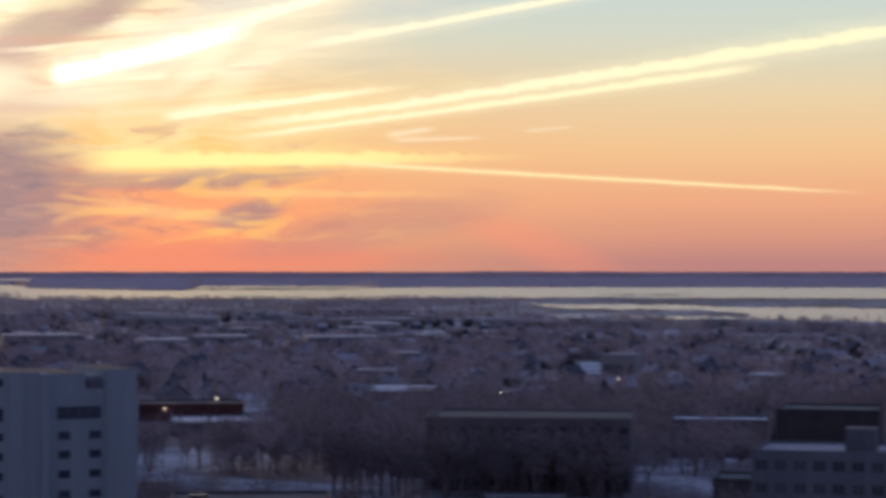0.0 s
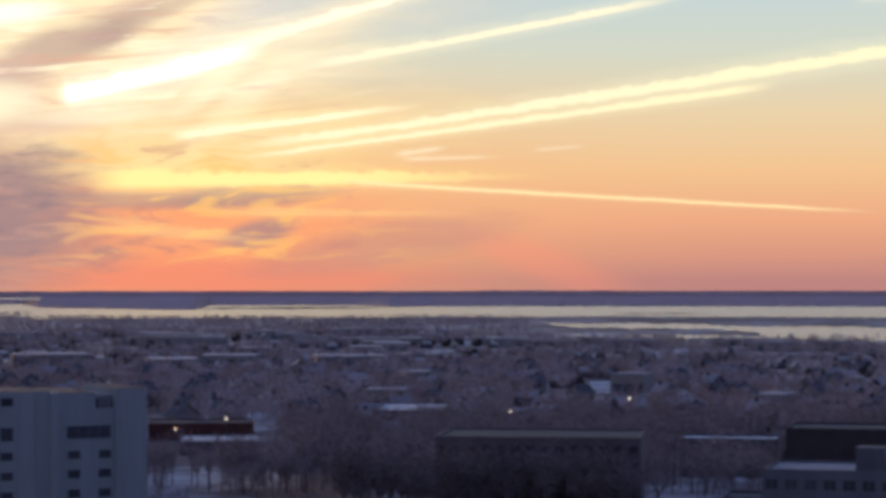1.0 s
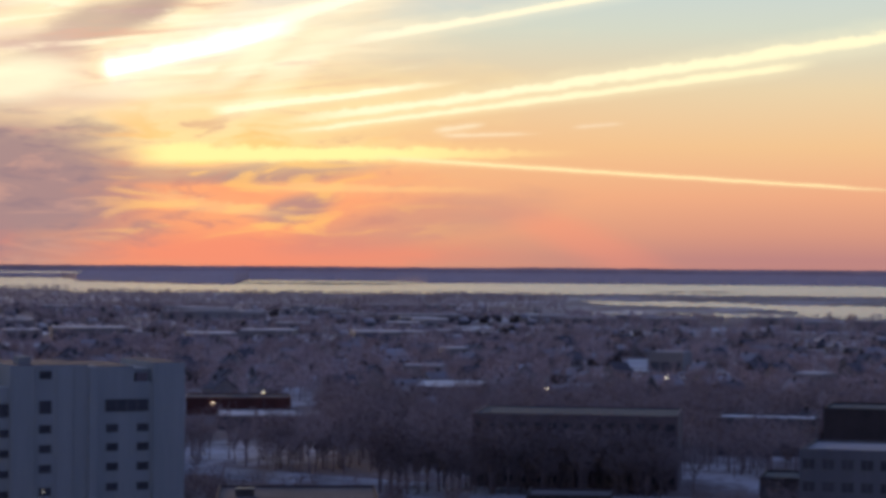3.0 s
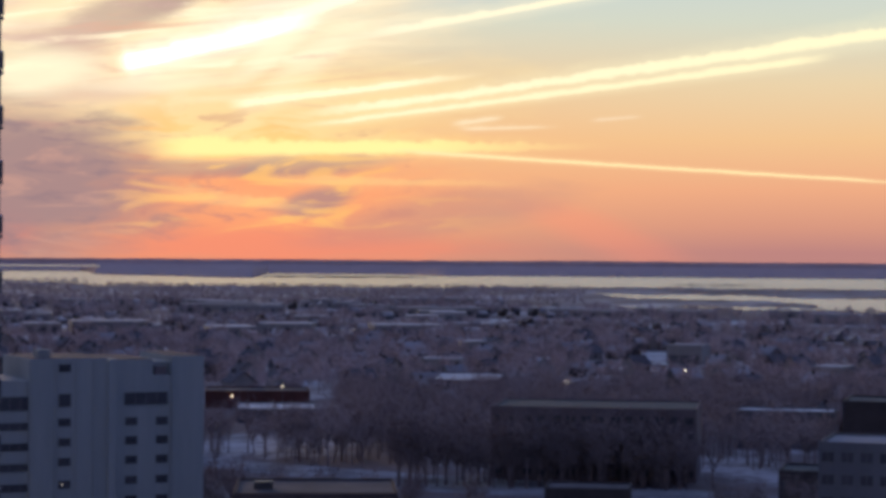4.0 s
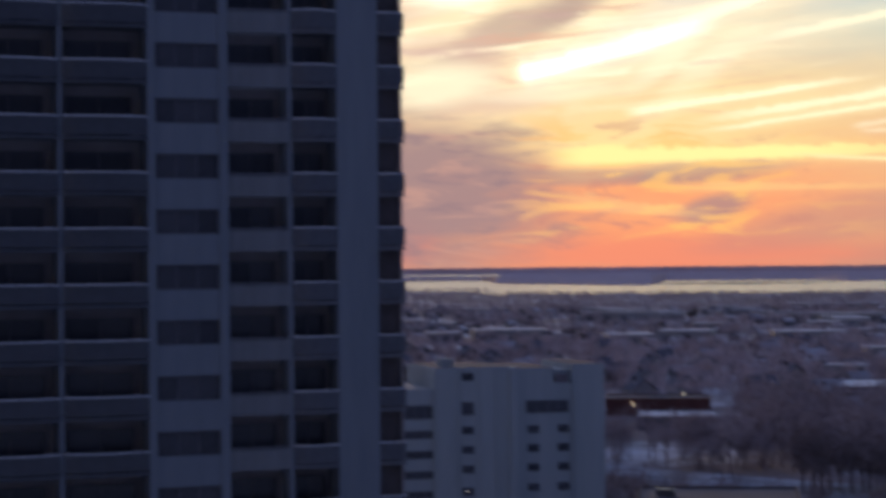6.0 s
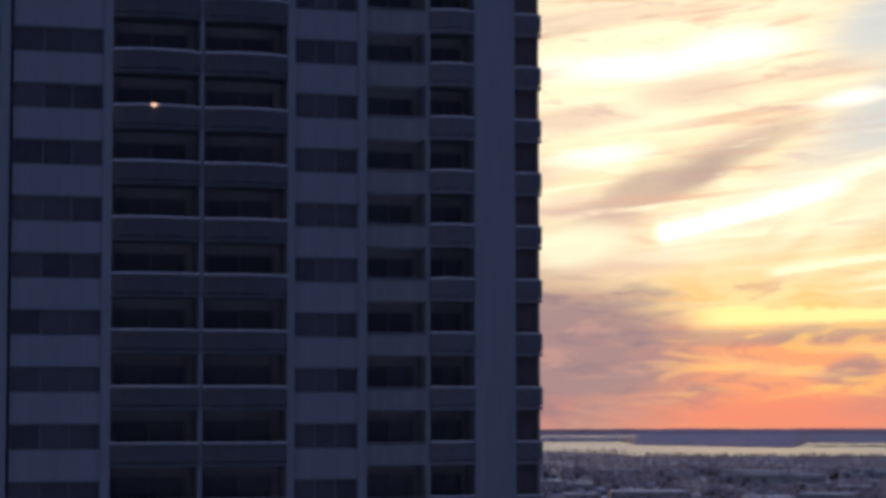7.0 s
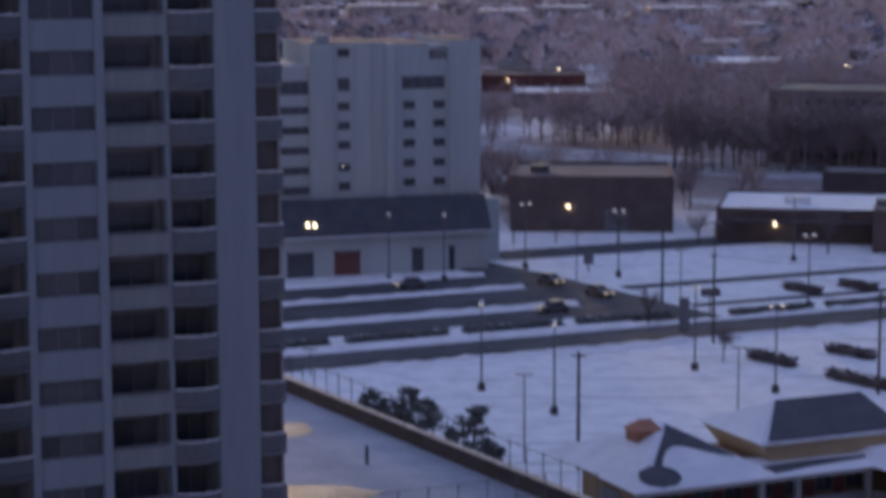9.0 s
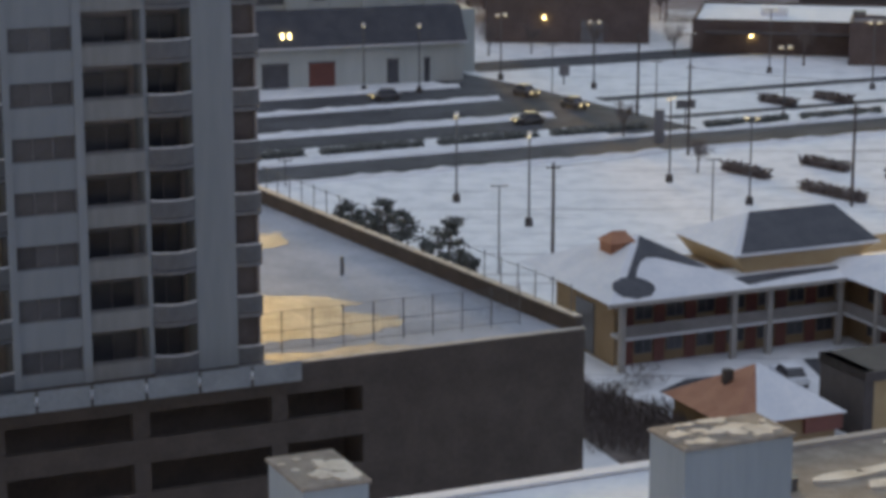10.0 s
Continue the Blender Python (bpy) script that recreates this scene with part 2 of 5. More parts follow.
# ------------------------------------------------------------------ materials
def mat(name, a, b, rough=0.8, scale=1.0, bump=0.0, metal=0.0, fine=0.0, island=0.0, spec=0.5, streak=False):
    """A surface that wanders between colours a and b at two sizes, with fine relief."""
    m = bpy.data.materials.new(name)
    m.use_nodes = True
    t = m.node_tree
    N = Nodes(t)
    bs = t.nodes["Principled BSDF"]
    tc = t.nodes.new("ShaderNodeTexCoord")
    v = tc.outputs["Object"]
    if streak:
        mp = t.nodes.new("ShaderNodeMapping")
        mp.inputs["Scale"].default_value = (1.0, 1.0, 0.12)
        t.links.new(v, mp.inputs[0])
        v = mp.outputs[0]
    big = N.noise(v, scale, 4.0, 0.6)
    small = N.noise(v, scale * 9.0, 4.0, 0.6)
    f = N.m("ADD", N.m("MULTIPLY", N.step(big, 0.3, 0.7), 0.65), N.m("MULTIPLY", N.step(small, 0.3, 0.7), 0.35))
    if island:
        oi = t.nodes.new("ShaderNodeObjectInfo")
        ge = t.nodes.new("ShaderNodeNewGeometry")
        r = N.m("FRACT", N.m("ADD", oi.outputs["Random"], ge.outputs["Random Per Island"]))
        f = N.m("ADD", N.m("MULTIPLY", f, 1.0 - island), N.m("MULTIPLY", r, island))
    N.put(bs.inputs["Base Color"], N.mix(f, (*a, 1), (*b, 1)))
    bs.inputs["Roughness"].default_value, bs.inputs["Metallic"].default_value = rough, metal
    bs.inputs["Specular IOR Level"].default_value = spec
    if bump:
        bn = t.nodes.new("ShaderNodeBump")
        bn.inputs["Strength"].default_value, bn.inputs["Distance"].default_value = bump, fine or 0.05
        t.links.new(small, bn.inputs["Height"])
        t.links.new(bn.outputs[0], bs.inputs["Normal"])
    return m


CONCRETE = mat("pale_concrete", (0.21, 0.235, 0.255), (0.28, 0.305, 0.325), 0.85, 0.25, 0.15, streak=True)
WHITEWALL = mat("white_wall", (0.40, 0.44, 0.43), (0.51, 0.54, 0.52), 0.85, 0.15, 0.1, streak=True)
SLAB = mat("balcony_concrete", (0.55, 0.56, 0.58), (0.70, 0.70, 0.70), 0.8, 0.6, 0.1)
# darker concrete for the bowed balcony slabs
DARKSLAB = mat("dark_concrete", (0.13, 0.13, 0.14), (0.21, 0.21, 0.215), 0.85, 0.6, 0.1)
# parapet panels, a little darker than the tower wall, streaked
PARAPET = mat("grey_parapet", (0.20, 0.205, 0.205), (0.30, 0.305, 0.305), 0.85, 0.4, 0.1, streak=True)
RECESS = mat("brown_recess", (0.28, 0.25, 0.245), (0.40, 0.365, 0.355), 0.85, 0.3)
GLASS = mat("dark_window_glass", (0.04, 0.043, 0.052), (0.13, 0.13, 0.14), 0.25, 0.5, island=0.6)
FRAME = mat("window_metal", (0.12, 0.12, 0.13), (0.2, 0.2, 0.21), 0.5, 1.0)
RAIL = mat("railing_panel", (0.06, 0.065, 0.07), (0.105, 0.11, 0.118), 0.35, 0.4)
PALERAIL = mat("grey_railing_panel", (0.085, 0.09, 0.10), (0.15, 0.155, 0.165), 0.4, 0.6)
RAILTOP = mat("pale_rail", (0.62, 0.63, 0.65), (0.74, 0.74, 0.74), 0.5, 1.0)
SNOW = mat("snow", (0.74, 0.77, 0.80), (0.86, 0.87, 0.88), 0.7, 0.12, 0.3, fine=0.2)
ROOFSNOW = mat("roof_snow", (0.66, 0.70, 0.75), (0.86, 0.87, 0.88), 0.7, 0.3, 0.2)
ASPHALT = mat("wet_asphalt", (0.055, 0.058, 0.065), (0.125, 0.13, 0.145), 0.85, 0.15, 0.2, spec=0.15)
BRICKWALL = mat("brown_brick", (0.062, 0.05, 0.044), (0.105, 0.085, 0.075), 0.85, 0.4, 0.2)
DARKWALL = mat("dark_brick", (0.065, 0.055, 0.053), (0.11, 0.092, 0.088), 0.85, 0.2, 0.1)
SLATE = mat("dark_shingle", (0.05, 0.055, 0.07), (0.09, 0.095, 0.11), 0.7, 0.5, 0.2)
# deck snow, darker and bluer in tone than the roof snow
DECKSNOW = mat("blue_grey_snow", (0.30, 0.345, 0.41), (0.47, 0.51, 0.57), 0.85, 0.25, 0.2, spec=0.15)
# stained snow with warm low sunlight painted into its colour
WARMSNOW = mat("sunlit_stained_snow", (0.55, 0.45, 0.34), (0.84, 0.77, 0.66), 0.7, 0.9, 0.3)
WETICE = mat("wet_ice", (0.22, 0.175, 0.145), (0.52, 0.44, 0.37), 0.47, 0.45, 0.5, fine=0.04)
WATER = mat("river_water", (0.16, 0.17, 0.19), (0.30, 0.31, 0.33), 0.22, 0.004)
TWIG = mat("bare_twigs", (0.11, 0.09, 0.085), (0.19, 0.155, 0.15), 0.9, 0.05, island=0.4)
FIR = mat("dark_needles", (0.075, 0.085, 0.08), (0.19, 0.20, 0.19), 0.85, 0.5, island=0.5)
POLE = mat("pole_metal", (0.10, 0.10, 0.11), (0.18, 0.18, 0.18), 0.5, 1.0, metal=0.5)
ORANGE = mat("ochre_stucco", (0.27, 0.18, 0.10), (0.36, 0.25, 0.15), 0.85, 0.5)
RED = mat("red_paint", (0.17, 0.06, 0.05), (0.25, 0.09, 0.07), 0.6, 0.6)
TERRACOTTA = mat("terracotta_tile", (0.36, 0.15, 0.09), (0.48, 0.23, 0.14), 0.75, 0.8)


FROST = mat("frosted_panel", (0.17, 0.195, 0.215), (0.29, 0.32, 0.345), 0.4, 0.5)
GREYWALL = mat("grey_render", (0.14, 0.14, 0.15), (0.22, 0.22, 0.23), 0.85, 0.2, 0.1, streak=True)
STUCCO = mat("pale_stucco", (0.36, 0.34, 0.31), (0.47, 0.44, 0.41), 0.85, 0.5)
OCHRE = mat("bright_ochre", (0.44, 0.305, 0.17), (0.53, 0.385, 0.22), 0.8, 0.5)
GRAVEL = mat("roof_gravel", (0.20, 0.165, 0.135), (0.38, 0.325, 0.27), 0.9, 1.2, 0.4)
PALEMETAL = mat("pale_metal_cladding", (0.26, 0.31, 0.34), (0.35, 0.40, 0.43), 0.5, 0.3, streak=True)
CARPAINT = mat("dusty_car_paint", (0.10, 0.10, 0.11), (0.18, 0.18, 0.19), 0.3, 1.0)
# pale pink base colour imitates evening haze over the far hills
SHORE = mat("hazed_far_woods", (0.68, 0.50, 0.47), (0.84, 0.64, 0.61), 0.95, 0.01)
# twig tones pale with distance: haze is painted into their base colour
WOODTWIG = mat("near_hazed_twigs", (0.25, 0.195, 0.19), (0.40, 0.325, 0.315), 0.9, 0.04, island=0.5)
MIDTWIG = mat("mid_hazed_twigs", (0.34, 0.27, 0.265), (0.54, 0.445, 0.435), 0.9, 0.03, island=0.5)
FARTWIG = mat("far_hazed_twigs", (0.48, 0.385, 0.38), (0.74, 0.615, 0.605), 0.9, 0.025, island=0.5)
HAZETWIG = mat("farthest_hazed_twigs", (0.47, 0.385, 0.375), (0.74, 0.62, 0.61), 0.9, 0.02, island=0.5)
# thin snow, greyed further so its contrast drops as under haze
TOWNSNOW = mat("thin_hazed_snow", (0.26, 0.26, 0.29), (0.62, 0.62, 0.66), 0.8, 0.08, island=0.5)
SCHOOLBRICK = mat("weathered_brick", (0.20, 0.165, 0.17), (0.30, 0.255, 0.26), 0.85, 0.2, 0.1)
HALLBRICK = mat("brown_hall_brick", (0.10, 0.074, 0.068), (0.165, 0.12, 0.11), 0.85, 0.3, 0.15)
BALUSTRADE = mat("weathered_balustrade", (0.19, 0.175, 0.17), (0.28, 0.26, 0.25), 0.85, 0.5, 0.1)
COPING = mat("worn_coping", (0.36, 0.33, 0.29), (0.62, 0.57, 0.50), 0.7, 1.5, 0.3)
BAYBROWN = mat("dark_bay_wall", (0.10, 0.082, 0.078), (0.16, 0.135, 0.13), 0.85, 0.4, 0.1)
EARTH = mat("bare_earth", (0.09, 0.075, 0.07), (0.24, 0.205, 0.19), 0.9, 0.6, 0.4)
PATCHSNOW = mat("patchy_snow", (0.10, 0.09, 0.09), (0.58, 0.60, 0.64), 0.85, 0.09, 0.2)
ROOFFELT = mat("dusty_roof_felt", (0.10, 0.09, 0.095), (0.19, 0.17, 0.18), 0.9, 0.12, 0.1)
# shingle colour lifted to imitate haze over the town
TOWNROOF = mat("hazed_shingle", (0.12, 0.115, 0.13), (0.22, 0.21, 0.23), 0.85, 0.1, island=0.5)
STREAKSNOW = mat("windswept_roof_snow", (0.48, 0.47, 0.50), (0.80, 0.79, 0.80), 0.75, 0.05, island=0.4)
DARKRED = mat("dark_red_cladding", (0.13, 0.05, 0.042), (0.20, 0.075, 0.06), 0.7, 0.3)


def glow(name, colour, strength):
    m = bpy.data.materials.new(name)
    m.use_nodes = True
    b = m.node_tree.nodes["Principled BSDF"]
    b.inputs["Base Color"].default_value = (0.8, 0.8, 0.8, 1)
    b.inputs["Emission Color"].default_value, b.inputs["Emission Strength"].default_value = (*colour, 1), strength
    return m


LAMPLIGHT = glow("lamp_light", (1.0, 0.85, 0.6), 4.0)
REDLIGHT = glow("orange_light", (1.0, 0.55, 0.35), 2.2)
LAMPGLASS = glow("lamp_glass", (1.0, 0.9, 0.74), 0.6)
CARLIGHT = glow("car_headlight", (1.0, 0.86, 0.6), 0.5)


# ------------------------------------------------------------------ building helpers
def box(bm, x0, x1, y0, y1, z0, z1, skip=""):
    c = [bm.verts.new((x, y, z)) for z in (z0, z1) for x, y in ((x0, y0), (x1, y0), (x1, y1), (x0, y1))]
    for key, q in (("b", (3, 2, 1, 0)), ("t", (4, 5, 6, 7)), ("f", (0, 1, 5, 4)), ("r", (1, 2, 6, 5)), ("k", (2, 3, 7, 6)), ("l", (3, 0, 4, 7))):
        if key not in skip:
            bm.faces.new([c[i] for i in q])
    return bm


def boxes(*rows):
    bm = bmesh.new()
    for r in rows:
        box(bm, *r)
    return bm


def data(name, bm, material):
    me = bpy.data.meshes.new(name)
    bm.normal_update()
    bm.to_mesh(me)
    bm.free()
    me.materials.append(material)
    return me


def part(name, bm, material, parent, label=""):
    ob = new(name, data(name, bm, material) if isinstance(bm, bmesh.types.BMesh) else bm)
    ob.parent = parent
    return tagged(ob, label)


def place(name, me, parent, x=0.0, y=0.0, z=0.0, label=""):
    ob = new(name, me)
    ob.parent = parent
    ob.location = (x, y, z)
    return tagged(ob, label)


def thing(name, m, label, category, group="", kind=""):
    ob = new(name)
    ob.matrix_world = m
    return tagged(ob, label, category, group, kind)


def poly(bm, pts, z0, z1):
    """An upright prism over a ground outline, wound anticlockwise."""
    lo = [bm.verts.new((x, y, z0)) for x, y in pts]
    hi = [bm.verts.new((x, y, z1)) for x, y in pts]
    bm.faces.new(hi)
    bm.faces.new(lo[::-1])
    n = len(pts)
    for i in range(n):
        bm.faces.new((lo[i], lo[(i + 1) % n], hi[(i + 1) % n], hi[i]))
    return bm


def tube(bm, p, q, r0, r1=None, n=6):
    p, q = Vector(p), Vector(q)
    r1 = r0 if r1 is None else r1
    w = (q - p).normalized()
    a = w.orthogonal().normalized()
    b = w.cross(a)
    ring = [[bm.verts.new(c + (a * math.cos(k * math.tau / n) + b * math.sin(k * math.tau / n)) * r) for k in range(n)] for c, r in ((p, r0), (q, r1))]
    for k in range(n):
        bm.faces.new((ring[0][k], ring[0][(k + 1) % n], ring[1][(k + 1) % n], ring[1][k]))
    bm.faces.new(ring[1])
    bm.faces.new(ring[0][::-1])
    return bm


GRID = 24.33            # the street grid's turn
GU, GV = Vector((math.cos(radians(GRID)), math.sin(radians(GRID)), 0)), Vector((-math.sin(radians(GRID)), math.cos(radians(GRID)), 0))


def grid(a, b, z=0.0):
    """A point by its way along and across the streets."""
    return GU * a + GV * b + Vector((0, 0, z))


def sheet(name, pts, z, material, label, category, thick=0.0, kind="structure"):
    bm = bmesh.new()
    poly(bm, [(p[0], p[1]) for p in pts], z - max(thick, 0.02), z)
    return tagged(new(name, data(name, bm, material)), label, category, kind=kind)


def strip(name, a0, a1, b0, b1, z, material, label, category):
    return sheet(name, [grid(a0, b0), grid(a1, b0), grid(a1, b1), grid(a0, b1)], z, material, label, category)


# ------------------------------------------------------------------ ground and water
def ground():
    bm = bmesh.new()
    v = [bm.verts.new(p) for p in ((-5200, -900, 0), (5200, -900, 0), (5200, 6500, 0), (-5200, 6500, 0))]
    bm.faces.new(v)
    m = mat("snowy_ground", (0.10, 0.09, 0.09), (0.74, 0.77, 0.80), 0.85, 0.02)
    t = m.node_tree
    N = Nodes(t)
    bs = t.nodes["Principled BSDF"]
    tc = t.nodes.new("ShaderNodeTexCoord")
    sp = t.nodes.new("ShaderNodeSeparateXYZ")
    t.links.new(tc.outputs["Object"], sp.inputs[0])
    big = N.noise(tc.outputs["Object"], 0.009, 6.0, 0.7)
    fine = N.noise(tc.outputs["Object"], 0.35, 6.0, 0.65)
    town = N.step(N.m("ADD", sp.outputs[1], N.m("MULTIPLY", sp.outputs[0], -0.4)), 345.0, 380.0)
    cover = N.step(N.m("ADD", big, N.m("MULTIPLY", fine, 0.25)), 0.60, 0.72)
    mp = t.nodes.new("ShaderNodeMapping")
    mp.inputs["Rotation"].default_value = (0, 0, radians(-GRID))
    mp.inputs["Scale"].default_value = (0.03, 0.55, 1.0)
    t.links.new(tc.outputs["Object"], mp.inputs[0])
    tracks = N.noise(mp.outputs[0], 1.0, 5.0, 0.6, 0.5)
    near = N.mix(N.step(fine, 0.30, 0.62), (0.66, 0.69, 0.72, 1), (0.84, 0.86, 0.88, 1))
    near = N.mix(N.m("MULTIPLY", N.step(tracks, 0.57, 0.66), 0.7), near, (0.36, 0.36, 0.38, 1))
    farc = N.mix(cover, (0.22, 0.18, 0.18, 1), (0.70, 0.70, 0.73, 1))
    N.put(bs.inputs["Base Color"], N.mix(town, near, farc))
    return tagged(new("ground", data("ground", bm, m)), "snow-covered ground reaching to the horizon", "ground", kind="structure")


ground()


def pol(az, d):
    return (d * math.sin(radians(az)), d * math.cos(radians(az)))


def shore(name, rows, z, material, label, category, thick=0.02):
    """A sheet between two uneven banks; rows of azimuth, near distance, far distance."""
    rnd = random.Random(name)
    near, back = [], []
    for (a0, n0, f0), (a1, n1, f1) in zip(rows, rows[1:]):
        for k in range(12):
            s = k / 12
            a = a0 + (a1 - a0) * s
            near.append(pol(a, (n0 + (n1 - n0) * s) * rnd.uniform(0.985, 1.015)))
            back.append(pol(a, (f0 + (f1 - f0) * s) * rnd.uniform(0.985, 1.015)))
    bm = bmesh.new()
    lo = [bm.verts.new((*p, z)) for p in near]
    hi = [bm.verts.new((*p, z)) for p in back]
    for i in range(len(lo) - 1):
        bm.faces.new((lo[i], lo[i + 1], hi[i + 1], hi[i]))
    return tagged(new(name, data(name, bm, material)), label, category, kind="structure")


shore("water", [(-40, 3200, 4700), (-5.5, 3200, 4700), (-3.6, 3050, 4700), (-2.6, 2790, 4600), (6.5, 2790, 4600), (7.2, 2850, 4600), (10, 2840, 4600), (11.3, 2880, 4600), (16.5, 2850, 4600), (28, 2760, 4600), (50, 2700, 4600)], 0.25, WATER,
      "broad pale river reflecting the sunset", "river")
shore("water", [(10.3, 2470, 2478), (10.7, 2330, 2430), (11.2, 2225, 2400), (12.7, 2170, 2400), (14.1, 2165, 2400), (14.8, 2140, 2340), (15.3, 2075, 2280), (15.9, 2003, 2260), (16.05, 1815, 2275), (17.5, 1770, 2270), (20, 1730, 2240), (34, 1690, 2200)], 0.3, WATER,
      "pale inlet of the river behind a spit of land", "inlet")
shore("water", [(10.6, 1878, 1884), (11.2, 1868, 1893), (12.0, 1862, 1896), (13.3, 1845, 1892), (14.1, 1812, 1892), (15.2, 1815, 1885), (16.1, 1812, 1880)], 0.3, WATER,
      "narrow pale channel in front of the inlet", "channel")
shore("land_spit", [(1.3, 3640, 3648), (1.9, 3650, 3850), (4.0, 3655, 3870), (5.4, 3700, 3850), (6.2, 3790, 3800)], 0.6, EARTH, "low dark spit of land in the river", "spit")
shore("land_spit", [(12.0, 3060, 3066), (12.6, 3080, 3150), (14.0, 3110, 3160), (14.6, 3120, 3126)], 0.6, EARTH, "low sandbar in the river", "spit")


# ------------------------------------------------------------------ the residential tower
def bow(bm, w, out, z0, z1, y_in, n=9, thick=None):
    """A plate whose front edge bows outwards; thick makes it a curved band only."""
    front = [(w * k / n, -out * math.sin(math.pi * k / n) ** 0.8) for k in range(n + 1)]
    if thick is None:
        return poly(bm, front + [(w, y_in), (0, y_in)], z0, z1)
    lo, hi = ([[bm.verts.new((x, y + o, z)) for x, y in front] for o in (0.0, thick)] for z in (z0, z1))
    for i in range(n):
        for q in ((lo[0][i], lo[0][i + 1], hi[0][i + 1], hi[0][i]), (lo[1][i + 1], lo[1][i], hi[1][i], hi[1][i + 1]),
                  (hi[0][i], hi[0][i + 1], hi[1][i + 1], hi[1][i]), (lo[0][i + 1], lo[0][i], lo[1][i], lo[1][i + 1])):
            bm.faces.new(q)
    return bm


PITCH, TOWER_Z, FLOORS = 2.873, 13.18, 25
TOWER_M = Matrix.Translation((-10.33, 118.12, 0)) @ pose(0, 0, 0, 0, 0, GRID)


def window_data(w, h, panes):
    fr = bmesh.new()
    t = 0.07
    for r in ((0, w, 0, 0.08, 0, t), (0, w, 0, 0.08, h - t, h), (0, t, 0, 0.08, t, h - t), (w - t, w, 0, 0.08, t, h - t)):
        box(fr, *r)
    step = (w - 2 * t) / panes
    for k in range(1, panes):
        box(fr, t + step * k - 0.03, t + step * k + 0.03, 0, 0.08, t, h - t)
    gl = boxes((0.03, step - 0.03, 0.04, 0.06, t, h - t))
    return data("frame", fr, FRAME), data("pane", gl, GLASS), step, t


def tower():
    top = TOWER_Z + FLOORS * PITCH
    tw = thing("apartment_tower", TOWER_M, "tall pale concrete apartment tower with dark windows and curved balconies", "apartment tower")
    # plan, in metres left of the right-hand corner
    x_end = -38.0
    part("core", boxes((x_end, 0, 1.75, 22, TOWER_Z, top)), RECESS, tw, "brown recessed wall behind the balconies")
    part("roof", boxes((x_end - 0.2, 0.2, -0.3, 22.2, top, top + 1.2)), CONCRETE, tw)
    for x0, x1 in ((-3.69, -1.41), (-10.1, -9.63), (-13.9, -13.5), (-23.5, -23.03), (-28.7, -28.2), (x_end, -33.0)):
        part("pier", boxes((x0, x1, -0.05, 1.75, TOWER_Z, top)), CONCRETE, tw)
    part("end_fin", boxes((-0.1, 0.0, 0.12, 1.75, TOWER_Z, top)), RECESS, tw)
    part("bay_wall", boxes((-1.41, -0.1, 0.42, 1.75, TOWER_Z, top)), BAYBROWN, tw, "brown wall of the shallow corner bay")
    lamp = part("balcony_lamp", boxes((-21.12, -20.88, -0.62, -0.5, 62.97, 63.04)), REDLIGHT, tw, "small glowing orange balcony lamp")
    part("lamp_bracket", boxes((-21.03, -20.97, -0.56, -0.3, 63.04, 63.1)), FRAME, lamp)
    for x in (-6.24, -18.4):
        part("fin", boxes((x - 0.11, x + 0.11, 0.1, 1.75, TOWER_Z, top)), CONCRETE, tw)
    sp = {w: data("spandrel", boxes((0, w, 0.03, 1.75, 0.0, PITCH - 1.3)), CONCRETE) for w in (3.4, 4.53, 4.3)}
    win = {}
    for x, w in ((-13.5, 3.4), (-28.03, 4.53), (-33.0, 4.3)):
        if w not in win:
            win[w] = window_data(w, 1.3, 3)
        fr, pa, step, t = win[w]
        for k in range(FLOORS):
            z = TOWER_Z + k * PITCH
            place("spandrel", sp[w], tw, x, 0, z - PITCH + 2.0)
            wd = place("window", fr, tw, x, 0.22, z + 0.7)
            for i in range(3):
                place("pane", pa, wd, t + step * i, 0, 0)
        part("lintel", boxes((x, x + w, 0.03, 1.75, top - PITCH + 2.0, top)), CONCRETE, tw)
    # balconies
    bays = ((-6.13, 2.44, 0.45, "glass"), (-9.63, 3.28, 0.0, "wall"), (-18.29, 4.39, 0.45, "glass"), (-23.03, 4.52, 0.45, "glass"), (-1.41, 1.52, 0.2, "glass"))
    for x, w, out, kind in bays:
        if out:
            # bays left of the middle get darker slabs and panels
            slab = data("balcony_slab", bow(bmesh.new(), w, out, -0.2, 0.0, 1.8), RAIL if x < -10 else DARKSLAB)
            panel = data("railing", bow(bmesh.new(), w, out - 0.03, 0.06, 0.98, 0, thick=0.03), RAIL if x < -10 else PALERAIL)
            top_rail = data("handrail", bow(bmesh.new(), w, out, 0.98, 1.06, 0, thick=0.07), RAILTOP)
        else:
            slab = data("balcony_slab", boxes((0, w, 0.1, 1.8, -0.2, 0.0)), SLAB)
            panel = data("parapet", boxes((0, w, 0.06, 0.18, -0.2, 0.85)), PARAPET)
            top_rail = data("handrail", boxes((0, w, 0.08, 0.15, 0.97, 1.03), (0, w, 0.09, 0.14, 0.87, 0.95)), FRAME)
        door = window_data(w * 0.8, 2.1, 2)
        for k in range(FLOORS):
            z = TOWER_Z + k * PITCH
            place("balcony_slab", slab, tw, x, 0, z)
            place("railing" if out else "parapet", panel, tw, x, 0, z)
            place("handrail", top_rail, tw, x, 0, z)
            if x > -2:
                continue
            dr = place("balcony_door", door[0], tw, x + w * 0.1, 1.62, z + 0.05)
            for i in range(2):
                place("pane", door[1], dr, door[3] + door[2] * i, 0, 0)
    return tw


tower()


# ------------------------------------------------------------------ the car park deck beside the tower
def side(y):
    """The garage's right-hand edge runs slightly askew."""
    return 20.2 - 0.099 * y


